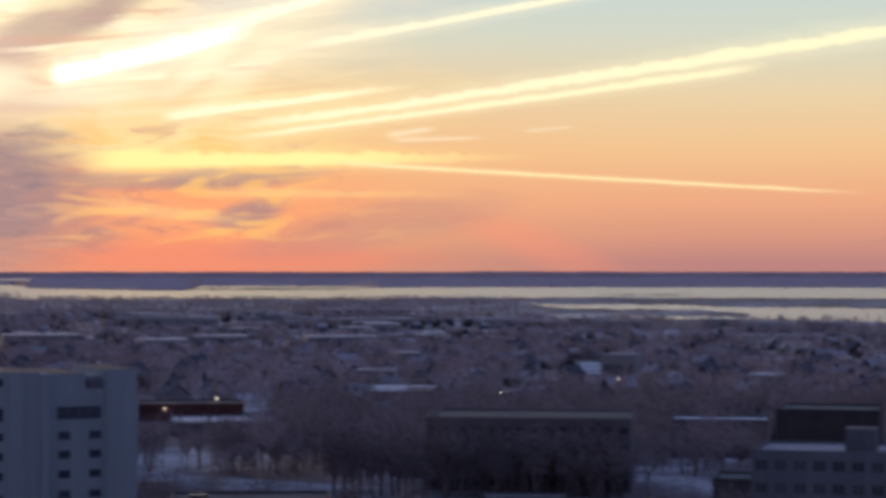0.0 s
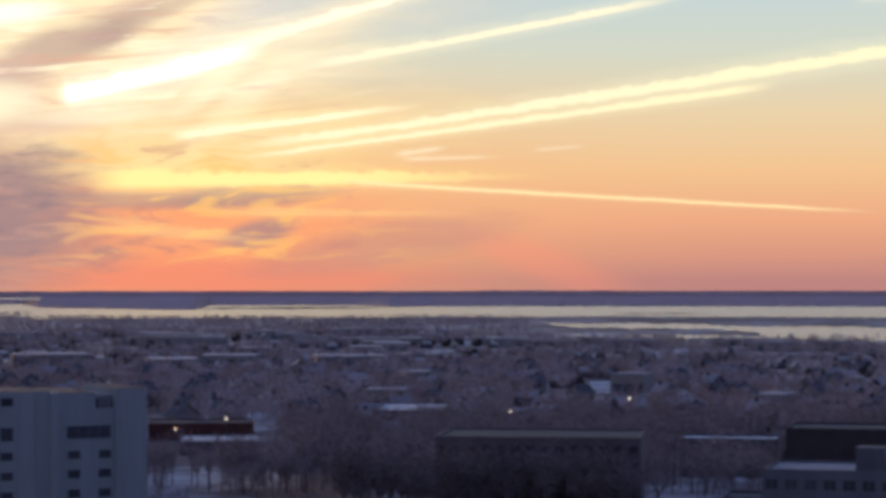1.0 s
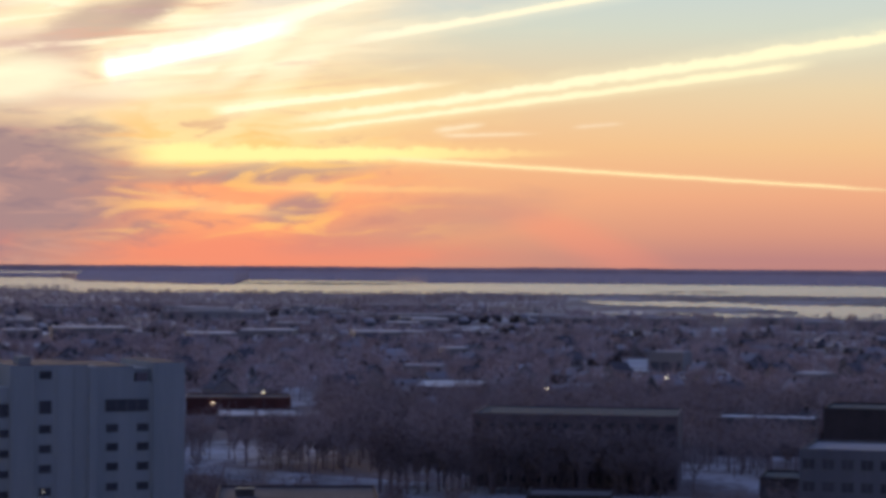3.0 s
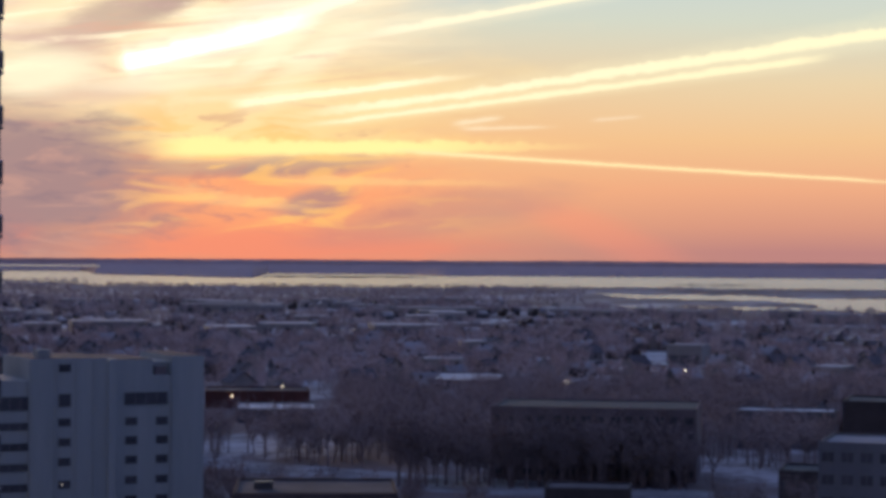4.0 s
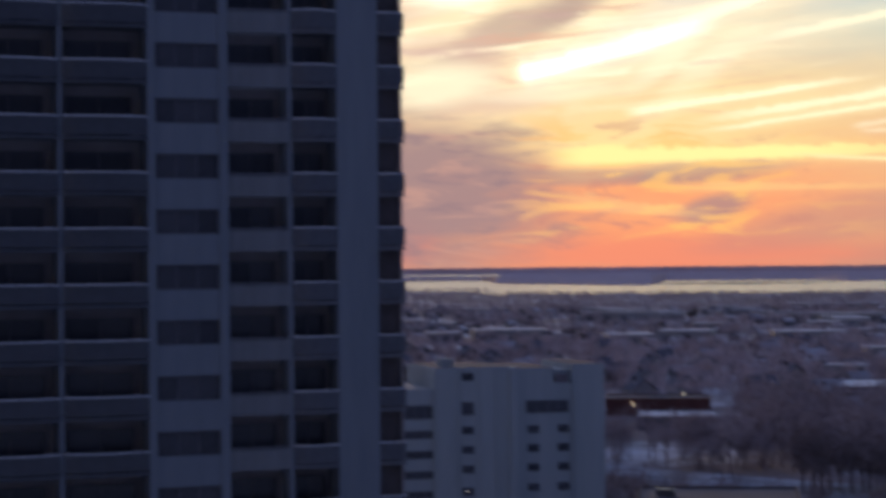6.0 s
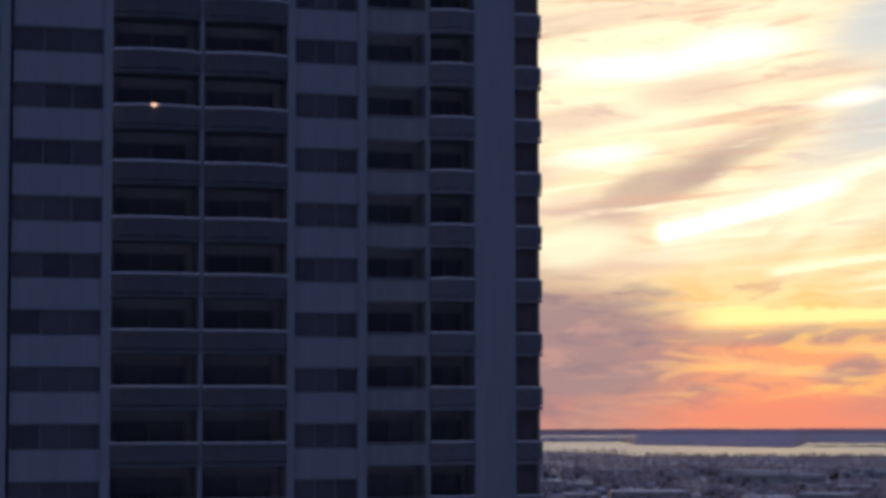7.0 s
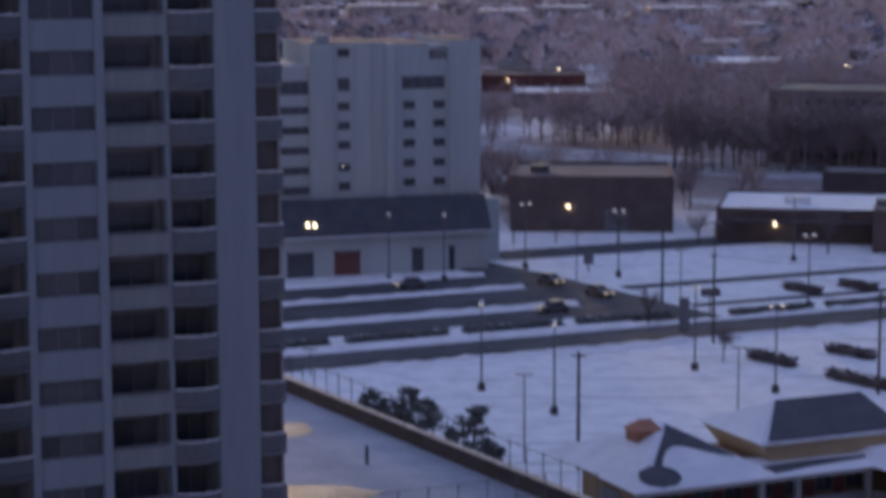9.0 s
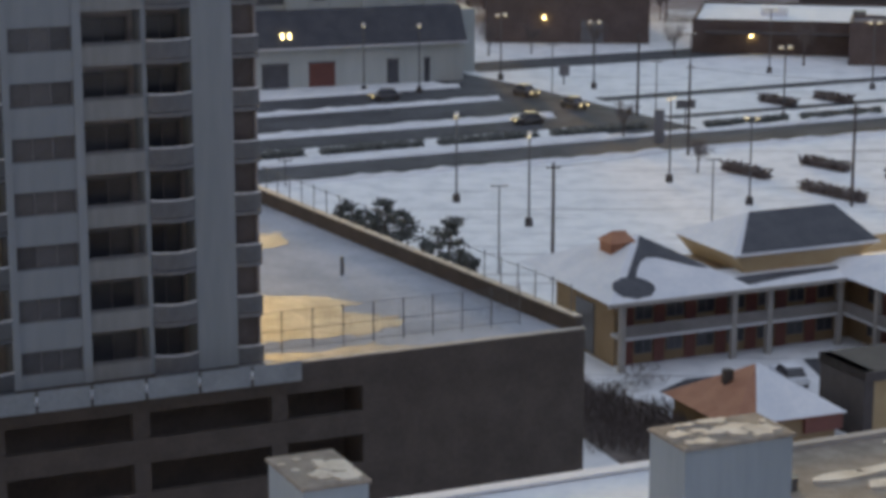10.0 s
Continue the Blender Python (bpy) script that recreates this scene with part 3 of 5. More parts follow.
def car_park():
    cp = thing("parking_garage", TOWER_M, "brown brick parking garage with a snowy fenced roof deck", "parking garage")
    part("body", boxes((-40, 6.0, 3.0, 60, 0, 11.8)), BRICKWALL, cp)
    part("side_wall", poly(bmesh.new(), [(6.0, 0), (20.2, 0), (side(60), 60), (6.0, 60)], 0, 11.8), BRICKWALL, cp)
    # open parking levels under the tower
    for z0, z1 in ((0, 3.2), (4.9, 6.5), (8.2, 9.6), (11.1, 11.8)):
        part("level_band", boxes((-40, 6.0, 0.0, 0.3, z0, z1)), BRICKWALL, cp)
    col = data("column", boxes((0, 0.95, 0.04, 0.6, 0, 11.8)), BRICKWALL)
    for k in range(6):
        place("column", col, cp, -39.5 + 8.0 * k, 0, 0)
    part("deck_slab", poly(bmesh.new(), [(-40, 0), (20.2, 0), (side(60), 60), (-40, 60)], 11.8, 12.35), BRICKWALL, cp)
    part("tower_base", boxes((-40, 0.0, 0.0, 22, 12.35, 13.18)), BRICKWALL, cp)
    part("deck_snow", poly(bmesh.new(), [(0.1, 0.4), (19.7, 0.4), (side(59.6) - 0.45, 59.6), (0.1, 59.6)], 12.35, 12.47), DECKSNOW, cp, "blue-grey snow on the deck")
    rnd = random.Random(31)

    def puddle(pts):
        out = []
        for k, (x, y) in enumerate(pts):
            x2, y2 = pts[(k + 1) % len(pts)]
            for f in (0.0, 0.25, 0.5, 0.75):
                out.append((x + (x2 - x) * f + rnd.uniform(-0.6, 0.6), y + (y2 - y) * f + rnd.uniform(-0.35, 0.35)))
        part("wet_ice", poly(bmesh.new(), out, 12.45, 12.485), WETICE, cp, "thawed wet ice on the deck")

    puddle([(2.2, 6.2), (5.0, 5.9), (8.3, 5.5), (11.1, 6.3), (11.6, 8.3), (9.6, 10.2), (9.3, 11.6), (11.0, 12.3), (9.0, 15.3), (5.7, 16.4), (2.0, 16.8)])
    puddle([(1.2, 1.0), (4.0, 0.9), (7.0, 1.0), (11.5, 1.1), (9.5, 2.1), (8.1, 3.3), (5.0, 2.9), (1.2, 3.6)])
    puddle([(9.0, 29.5), (11.5, 29.0), (13.2, 30.7), (13.4, 33.0), (11.5, 33.5), (8.5, 32.5)])
    part("parapet", boxes((0.2, 20.2, 0.0, 0.35, 12.35, 12.85)), BRICKWALL, cp)
    part("coping", boxes((0.2, 20.2, -0.04, 0.39, 12.85, 12.92)), COPING, cp, "pale metal coping")
    part("parapet", poly(bmesh.new(), [(19.77, 0.36), (20.16, 0.36), (side(60), 60), (side(60) - 0.4, 60)], 12.35, 13.5), BRICKWALL, cp)
    part("coping", poly(bmesh.new(), [(19.7, 0.42), (20.22, 0.42), (side(60) + 0.06, 60), (side(60) - 0.46, 60)], 13.5, 13.58), COPING, cp, "pale metal coping")
    # ledge in front of the tower's foot
    part("ledge", boxes((-40, 1.8, -1.3, 0.0, 12.3, 12.6)), BRICKWALL, cp, "snowy ledge at the tower's foot")
    part("ledge_snow", boxes((-40, 1.7, -1.2, -0.1, 12.6, 12.75)), ROOFSNOW, cp)
    for k in range(14):
        part("ledge_panel", boxes((-40 + 3 * k, -37.15 + 3 * k if k < 13 else 1.8, -1.36, -1.3, 12.25, 13.4)), FROST, cp)
    # fence on the deck
    post = data("fence_post", tube(bmesh.new(), (0, 0, 12.45), (0, 0, 14.95), 0.034), POLE)
    for k in range(10):
        place("fence_post", post, cp, 0.6 + 1.9 * k, 3.7, 0)
    for z in (12.7, 13.75, 14.9):
        part("fence_rail", tube(bmesh.new(), (0.6, 3.7, z), (17.7, 3.7, z), 0.02), POLE, cp)
    bm = bmesh.new()
    for k in range(110):
        tube(bm, (0.7 + k * 0.155, 3.7, 12.65), (0.7 + k * 0.155, 3.7, 14.85), 0.006, n=3)
    for k in range(14):
        tube(bm, (0.6, 3.7, 12.72 + k * 0.155), (17.7, 3.7, 12.72 + k * 0.155), 0.006, n=3)
    tagged(part("fence_mesh", bm, POLE, cp, "fine wire mesh"), kind="stuff")
    side_post = data("fence_post", tube(bmesh.new(), (0, 0, 13.5), (0, 0, 15.3), 0.035), POLE)
    for k in range(29):
        place("fence_post", side_post, cp, side(1.2 + 2 * k) - 0.2, 1.2 + 2.0 * k, 0.08)
    part("fence_rail", tube(bmesh.new(), (side(1.2) - 0.2, 1.2, 15.2), (side(57.2) - 0.2, 57.2, 15.2), 0.025), POLE, cp)
    part("deck_bollard", tube(bmesh.new(), (12.6, 19.8, 12.45), (12.6, 19.8, 13.7), 0.12), POLE, cp)
    return cp


car_park()


# ------------------------------------------------------------------ the white slab block
def framed(w, h, panes=1, glass=None):
    fr = boxes((-0.06, w + 0.06, -0.05, 0.03, -0.06, 0.0), (-0.06, w + 0.06, -0.05, 0.03, h, h + 0.06), (-0.06, 0, -0.05, 0.03, 0, h), (w, w + 0.06, -0.05, 0.03, 0, h))
    for k in range(1, panes):
        box(fr, w * k / panes - 0.04, w * k / panes + 0.04, -0.04, 0.03, 0, h)
    return data("window", fr, FRAME), data("pane", boxes((0, w, -0.02, 0.02, 0, h)), glass or GLASS)


def put_window(kit, parent, x, y, z):
    w = place("window", kit[0], parent, x, y, z)
    place("pane", kit[1], w)
    return w


def white_block():
    m = Matrix.Translation((0.95, 311.5, 0)) @ pose(0, 0, 0, 0, 0, 18)
    wb = thing("office_block", m, "white concrete office block with small dark windows", "office block")

    # panelled front: the right-hand bay, the middle and the stair bay stand at different depths
    part("wall", boxes((-4.56, 0, 0, 16, 5, 31.96)), WHITEWALL, wb)
    part("wall", boxes((-12.68, -7.4, 0.25, 16, 5, 31.55)), WHITEWALL, wb)
    part("wall", boxes((-7.4, -4.56, 0.25, 1.6, 5, 29.4)), WHITEWALL, wb)
    part("wall", boxes((-7.4, -4.56, 1.6, 16, 5, 31.2)), WHITEWALL, wb)
    part("roof_tank", boxes((-6.9, -5.3, 0.6, 1.3, 29.4, 30.6)), SCHOOLBRICK, wb, "brown box in the roof notch")
    part("wall", boxes((-24.70, -13.84, 0.1, 16, 5, 31.80)), WHITEWALL, wb)
    for x in (-24.37, -21.14, -18.24, -15.75, -4.56):
        part("rib", boxes((x - 0.12, x + 0.12, -0.12, 0.3, 5, 31.64)), WHITEWALL, wb)
    part("rib", boxes((-13.84, -12.68, -0.5, 16, 5, 31.64)), WHITEWALL, wb)
    # end behind the tower is unseen; its length bounds sunlight on the deck
    part("wall", boxes((-40, -24.70, 0.8, 16, 5, 28.94)), WHITEWALL, wb)
    for x0, x1, z in ((-24.4, -13.84, 31.8), (-12.68, -7.4, 31.55), (-4.4, -0.3, 31.96)):
        part("roof", boxes((x0, x1, 0.4, 15.6, z, z + 0.06)), ROOFFELT, wb, "dusty roof felt")
    part("roof_vent", boxes((-22.6, -20.9, 4, 7, 31.86, 32.9)), WHITEWALL, wb)
    part("roof_hut", boxes((-30.7, -28.1, 3, 7, 28.94, 31.0)), STUCCO, wb, "pale rooftop hut")
    part("roof_tank", boxes((-31.4, -27.8, 8, 11, 28.94, 32.6)), SLATE, wb)
    small, tall, wide = framed(1.6, 1.0), framed(1.6, 1.7), framed(6.1, 1.6, 4)
    for z in (22.55, 19.93, 17.23, 14.45, 11.74):
        put_window(small, wb, -11.19, 0.2, z)
        put_window(small, wb, -6.80, 0.2, z)
    put_window(wide, wb, -11.36, 0.2, 25.36)
    put_window(tall, wb, -20.64, 0.05, 25.28)
    for z in (30.03, 22.63, 19.93, 17.23, 14.13, 11.50):
        put_window(small, wb, -20.64, 0.05, z)
    ribbon, ribbon_tall = framed(13.0, 0.95, 9), framed(13.0, 1.75, 9)
    put_window(ribbon_tall, wb, -24.37 - 13.0, 0.75, 24.88)
    for z in (22.16, 19.38, 16.59, 13.81, 11.03):
        put_window(ribbon, wb, -24.37 - 13.0, 0.75, z)
    part("lit_pane", boxes((-20.15, -19.97, -0.02, 0.0, 14.6, 14.75)), LAMPGLASS, wb, "lit corner of a small window")
    # podium with a steep dark roof
    bm = bmesh.new()
    prof = ((-4.4, 5.6), (-1.2, 10.3), (18.4, 10.3), (18.4, 5.6))
    ends = [[bm.verts.new((x, y, z)) for y, z in prof] for x in (-40, 0.3)]
    for i in range(4):
        bm.faces.new((ends[0][i], ends[1][i], ends[1][(i + 1) % 4], ends[0][(i + 1) % 4]))
    bm.faces.new(ends[0])
    bm.faces.new(ends[1][::-1])
    part("podium_roof", bm, SLATE, wb, "steep dark slate roof over the podium")
    part("podium_wall", boxes((-40, 0.0, -3.6, 18, 0, 5.6)), WHITEWALL, wb)
    part("eave_board", boxes((-40, 0.5, -4.5, -4.3, 5.35, 5.62)), RAILTOP, wb)
    for a, b, mt, lab in ((-29.02, -25.28, GLASS, ""), (-22.38, -18.65, DARKRED, "dark red garage door"), (-11.19, -9.53, GLASS, ""), (-5.80, -4.97, GLASS, "")):
        dr = part("door", boxes((a, b, -3.68, -3.55, 0.0, 3.3)), mt, wb, lab)
        part("door_frame", boxes((a - 0.15, b + 0.15, -3.72, -3.6, 3.3, 3.5)), FRAME, dr)
    for x in (-26.0, -25.0):
        part("lit_window", boxes((x - 0.1, x + 0.1, -3.6, -2.9, 6.8, 7.4)), LAMPLIGHT, wb, "brightly lit dormer window")
    part("side_annex", boxes((0.0, 4.2, 4, 15, 0, 9.0)), WHITEWALL, wb)
    return wb


white_block()


# ------------------------------------------------------------------ halls and blocks of flats
def hall(name, az0, az1, d, top, material, label, depth=18.0, floors=0, bays=0, rz=None, lamp=None, win=(1.6, 1.3), glass=None, cover=None):
    (x0, y0), (x1, y1) = pol(az0, d), pol(az1, d)
    w = math.hypot(x1 - x0, y1 - y0)
    turn = math.degrees(math.atan2(y1 - y0, x1 - x0)) if rz is None else rz
    ob = thing(name, Matrix.Translation((x0, y0, 0)) @ pose(0, 0, 0, 0, 0, turn), label, "building")
    part("wall", boxes((0, w, 0, depth, 0, top)), material, ob)
    part("roof_snow", boxes((0.35, w - 0.35, 0.35, depth - 0.35, top, top + 0.2)), cover or ROOFSNOW, ob, "thin snow on the flat roof")
    for r in ((0, w, 0, 0.3), (0, w, depth - 0.3, depth), (0, 0.3, 0.3, depth - 0.3), (w - 0.3, w, 0.3, depth - 0.3)):
        part("parapet", boxes((*r, top, top + 0.55)), material, ob)
    if floors:
        kit = framed(win[0], win[1], 2, glass)
        h = top / floors
        for f in range(floors):
            for b in range(bays):
                put_window(kit, ob, w * (b + 0.5) / bays - win[0] / 2, -0.01, f * h + h * 0.3)
    if lamp:
        lp = part("wall_lamp", boxes((lamp[0] - 0.14, lamp[0] + 0.14, -0.5, -0.05, lamp[1] + 0.4, lamp[1] + 0.9)), LAMPLIGHT, ob, "glowing wall lamp")
        part("lamp_arm", boxes((lamp[0] - 0.1, lamp[0] + 0.1, -0.4, 0.0, lamp[1] + 0.9, lamp[1] + 1.05)), POLE, lp)
    return ob


bh = hall("brick_hall", 0.95, 5.2, 347, 8.3, HALLBRICK, "windowless dark brick hall with a flat felt roof", 22, lamp=(9.2, 3.4), cover=ROOFFELT)
part("roof_unit", boxes((3, 6, 8, 11, 8.5, 9.7)), POLE, bh)
part("loading_door", boxes((15, 18.5, -0.06, 0.0, 0, 3.6)), FRAME, bh)
lb = hall("shop_building", 6.3, 14.5, 338, 4.6, HALLBRICK, "low brown shop building with a snowy flat roof", 24, lamp=(9, 2.2))
part("roof_unit", boxes((10, 14, 9, 13, 4.8, 6.0)), ROOFSNOW, lb, "snow-topped roof unit")
part("roof_unit", boxes((24, 26, 8, 10, 4.8, 5.9)), POLE, lb)
part("canopy", boxes((2, 30, -2.2, 0, 3.2, 3.5)), DARKWALL, lb)
hall("shop_annex", 10.3, 14.6, 328, 5.8, HALLBRICK, "taller brown brick end of the shop building", 9.0, cover=ROOFFELT)
ab = hall("apartment_block", 16.0, 21.4, 300, 21.2, GREYWALL, "dark grey apartment block with rows of small windows", 16, 7, 11, rz=-24, cover=TOWNSNOW)
part("stair_tower", boxes((12, 16, 4, 9, 21.2, 24.5)), GREYWALL, ab)
ab2 = hall("apartment_block", 22.4, 27.6, 285, 19.6, GREYWALL, "grey apartment block with a broad snowy roof edge", 18, 6, 9, rz=-29, cover=TOWNSNOW)
part("lift_house", boxes((14, 19, 6, 11, 19.6, 22)), GREYWALL, ab2)
hall("apartment_block", 28.5, 34.0, 300, 17.0, BRICKWALL, "brown apartment block beyond the others", 18, 6, 9, rz=-20)
hall("school_building", 7.6, 12.9, 455, 14.5, SCHOOLBRICK, "broad brown brick school among bare trees", 26, 4, 14, rz=-15, cover=SLATE, glass=SLATE)
hall("school_wing", 6.0, 7.8, 640, 9.0, SCHOOLBRICK, "brown brick wing with a snowy roof", 40, 3, 6, rz=-11)
hall("white_house", 13.9, 16.4, 535, 8.6, GREYWALL, "white two-storey house with rows of windows", 14, 2, 8, rz=-19, win=(1.5, 1.7))
hall("brick_hall", 16.6, 19.2, 470, 15.5, DARKWALL, "dark brick warehouse with a flat roof", 20, rz=-22, cover=SLATE)
hall("brick_hall", 20.5, 27.5, 640, 7.5, DARKWALL, "long dark warehouse with a snowy roof edge", 22, rz=-30)
hall("brick_hall", 15.0, 17.5, 395, 8.0, DARKWALL, "small dark hall beside the apartment block", 14, 2, 6, rz=-20, lamp=(9.0, 3.0), cover=SLATE)
hall("red_shop", 0.2, 2.9, 655, 4.6, DARKRED, "long red shop with lit signs along its front", 20, cover=ROOFFELT, lamp=(8.0, 3.0))
hall("shed", 1.0, 3.1, 600, 3.2, GREYWALL, "grey shed with a white snowy roof", 26)
hall("shed", 9.0, 11.2, 395, 4.2, DARKWALL, "low dark shed with a felt roof", 12, rz=-13, cover=ROOFFELT)


# ------------------------------------------------------------------ motel
def motel():
    m = Matrix.Translation(grid(78, 141.4)) @ pose(0, 0, 0, 0, 0, GRID)
    mo = thing("motel", m, "two-storey ochre motel with balconies, red doors and snowy hip roofs", "motel")
    part("wall", boxes((0.6, 38, 1.8, 11.5, 0, 5.6)), ORANGE, mo)
    part("wing_wall", boxes((22.0, 33, -14, 1.8, 0, 5.6)), ORANGE, mo)
    part("gallery_floor", boxes((0.3, 21.6, 0.0, 1.8, 2.45, 2.7)), SLAB, mo)
    part("gallery_floor", boxes((20.2, 22.0, -14, 0.0, 2.45, 2.7)), SLAB, mo)
    part("balustrade", boxes((0.3, 20.2, 0.0, 0.12, 2.7, 3.6)), BALUSTRADE, mo, "pale balustrade of the upper gallery")
    part("balustrade", boxes((20.2, 20.32, -14, 0.0, 2.7, 3.6)), BALUSTRADE, mo)
    col = data("column", boxes((-0.22, 0.22, -0.05, 0.4, 0, 5.6)), STUCCO)
    for x in (0.4, 10.2, 13.4, 19.9):
        place("column", col, mo, x, 0, 0)
    for y in (-13.6, -9.0, -4.5):
        place("column", col, mo, 20.4, y, 0)
    door = data("door", boxes((0, 0.95, -0.06, 0.02, 0, 2.05)), RED)
    win = framed(1.4, 1.2, 2)
    for f in (0.0, 2.7):
        for k in range(7):
            x = 1.3 + k * 2.75
            place("door", door, mo, x, 1.78, f)
            put_window(win, mo, x + 1.15, 1.78, f + 0.85)
        for k in range(4):
            y = -12.6 + k * 3.3
            d = place("door", door, mo, 21.98, y, f)
            d.rotation_euler.z = radians(-90)
            w = put_window(win, mo, 21.98, y - 1.2 + 3.0, f + 0.85)
            w.rotation_euler.z = radians(-90)
    part("end_arch", boxes((0.52, 0.62, 5, 8, 0.2, 4.2)), GLASS, mo, "dark arched end window")

    def hip(x0, x1, y0, y1, z0, z1, r0, r1, name, mt, lab=""):
        """A hip roof whose ridge begins r0 from one end and stops r1 from the other."""
        bm = bmesh.new()
        v = [bm.verts.new(p) for p in ((x0, y0, z0), (x1, y0, z0), (x1, y1, z0), (x0, y1, z0))]
        ym = (y0 + y1) / 2
        r = [bm.verts.new((x0 + r0, ym, z1)), bm.verts.new((x1 - r1, ym, z1))]
        for q in ((v[0], v[1], r[1], r[0]), (v[1], v[2], r[1]), (v[2], v[3], r[0], r[1]), (v[3], v[0], r[0]), (v[3], v[2], v[1], v[0])):
            bm.faces.new(q)
        return part(name, bm, mt, mo, lab)

    hip(-1.2, 11.7, -0.6, 15.0, 5.6, 8.95, 6.45, 6.4, "roof", ROOFSNOW, "snow-covered hip roof")
    bm = bmesh.new()
    lo = [bm.verts.new(p) for p in ((8.0, -0.6, 5.59), (22.0, -0.6, 5.59), (22.0, 4.5, 6.0), (8.0, 4.5, 6.0))]
    bm.faces.new(lo)
    bm.faces.new([bm.verts.new((v.co.x, v.co.y, v.co.z - 0.2)) for v in reversed(lo)])
    part("skirt_roof", bm, ROOFSNOW, mo, "low snowy roof above the gallery")
    hip(20.0, 34.5, -15, 6, 5.58, 8.1, 6.5, 6.5, "roof", ROOFSNOW, "snow-covered hip roof")
    part("fascia", boxes((-1.25, 20.0, -0.66, -0.56, 5.3, 5.62)), STUCCO, mo)
    # raised roof storey over an ochre band that leans outwards
    bm = bmesh.new()
    lo = [bm.verts.new(p) for p in ((13.0, 3.1, 5.7), (22.9, 3.1, 5.7), (22.9, 11.5, 5.7), (13.0, 11.5, 5.7))]
    hi = [bm.verts.new(p) for p in ((11.9, 2.9, 7.4), (25.2, 2.9, 7.4), (25.2, 12.4, 7.4), (11.9, 12.4, 7.4))]
    for k in range(4):
        bm.faces.new((lo[k], lo[(k + 1) % 4], hi[(k + 1) % 4], hi[k]))
    bm.faces.new(hi)
    bm.faces.new(lo[::-1])
    part("clerestory", bm, OCHRE, mo, "bright ochre band leaning out below the upper roof")
    part("eave_snow", boxes((11.7, 25.3, 2.66, 2.79, 7.28, 7.5)), ROOFSNOW, mo, "snow along the upper eaves")
    hip(11.6, 25.4, 2.8, 12.6, 7.42, 9.6, 4.3, 1.2, "roof", ROOFSNOW, "upper hip roof, part snow")
    bm = bmesh.new()
    q = ((16.0, 7.65, 9.58), (24.1, 7.65, 9.58), (25.3, 2.9, 7.46), (12.4, 2.9, 7.46))
    top = [bm.verts.new((x, y, z + 0.06)) for x, y, z in q]
    low = [bm.verts.new((x, y, z - 0.1)) for x, y, z in q]
    bm.faces.new(top[::-1])
    for i in range(4):
        bm.faces.new((low[i], low[(i + 1) % 4], top[(i + 1) % 4], top[i]))
    part("shingles", bm, SLATE, mo, "bare dark shingles where the snow slid off")

    def patch(pts, up=3.35 / 7.8):
        """Bare shingles on the front slope, given along the eaves and up the slope."""
        bm = bmesh.new()
        v = [bm.verts.new((x, -0.6 + s, 5.6 + s * up + 0.03)) for x, s in pts]
        bm.faces.new(v)
        bm.faces.ensure_lookup_table()
        e = bmesh.ops.extrude_face_region(bm, geom=list(bm.faces))
        bmesh.ops.translate(bm, verts=[k for k in e["geom"] if isinstance(k, bmesh.types.BMVert)], vec=(0, -0.02, 0.05))
        bmesh.ops.recalc_face_normals(bm, faces=bm.faces)
        part("shingles", bm, SLATE, mo, "bare dark shingles melted free of snow")

    patch([(1.75 + 1.75 * math.cos(k * math.tau / 18), 1.55 + 1.2 * math.sin(k * math.tau / 18) * (1 + 0.08 * math.sin(3 * k))) for k in range(18)])
    patch([(1.6, 2.5), (2.4, 2.4), (3.1, 3.5), (3.9, 4.4), (4.7, 4.85), (5.6, 4.7), (6.6, 4.1), (7.8, 3.4), (9.0, 2.9), (7.4, 5.1), (5.4, 7.4), (4.6, 6.2)])
    patch([(10.1, 2.4), (10.3, 1.3), (10.8, 0.7), (12.0, 1.0), (15.0, 1.6), (20.6, 2.2), (22.0, 2.6), (16.0, 2.9), (12.0, 2.8)], 0.41 / 5.1)
    dm = part("dormer", boxes((2.7, 4.6, 6.3, 8.2, 7.0, 8.5)), TERRACOTTA, mo, "small terracotta ventilator house")
    bm = bmesh.new()
    v = [bm.verts.new(p) for p in ((2.5, 6.1, 8.5), (4.8, 6.1, 8.5), (4.8, 8.4, 8.5), (2.5, 8.4, 8.5), (3.3, 7.3, 9.3), (4.4, 7.3, 9.25))]
    for q in ((0, 1, 5, 4), (1, 2, 5), (2, 3, 4, 5), (3, 0, 4), (3, 2, 1, 0)):
        bm.faces.new([v[k] for k in q])
    part("dormer_roof", bm, TERRACOTTA, dm)
    return mo


motel()


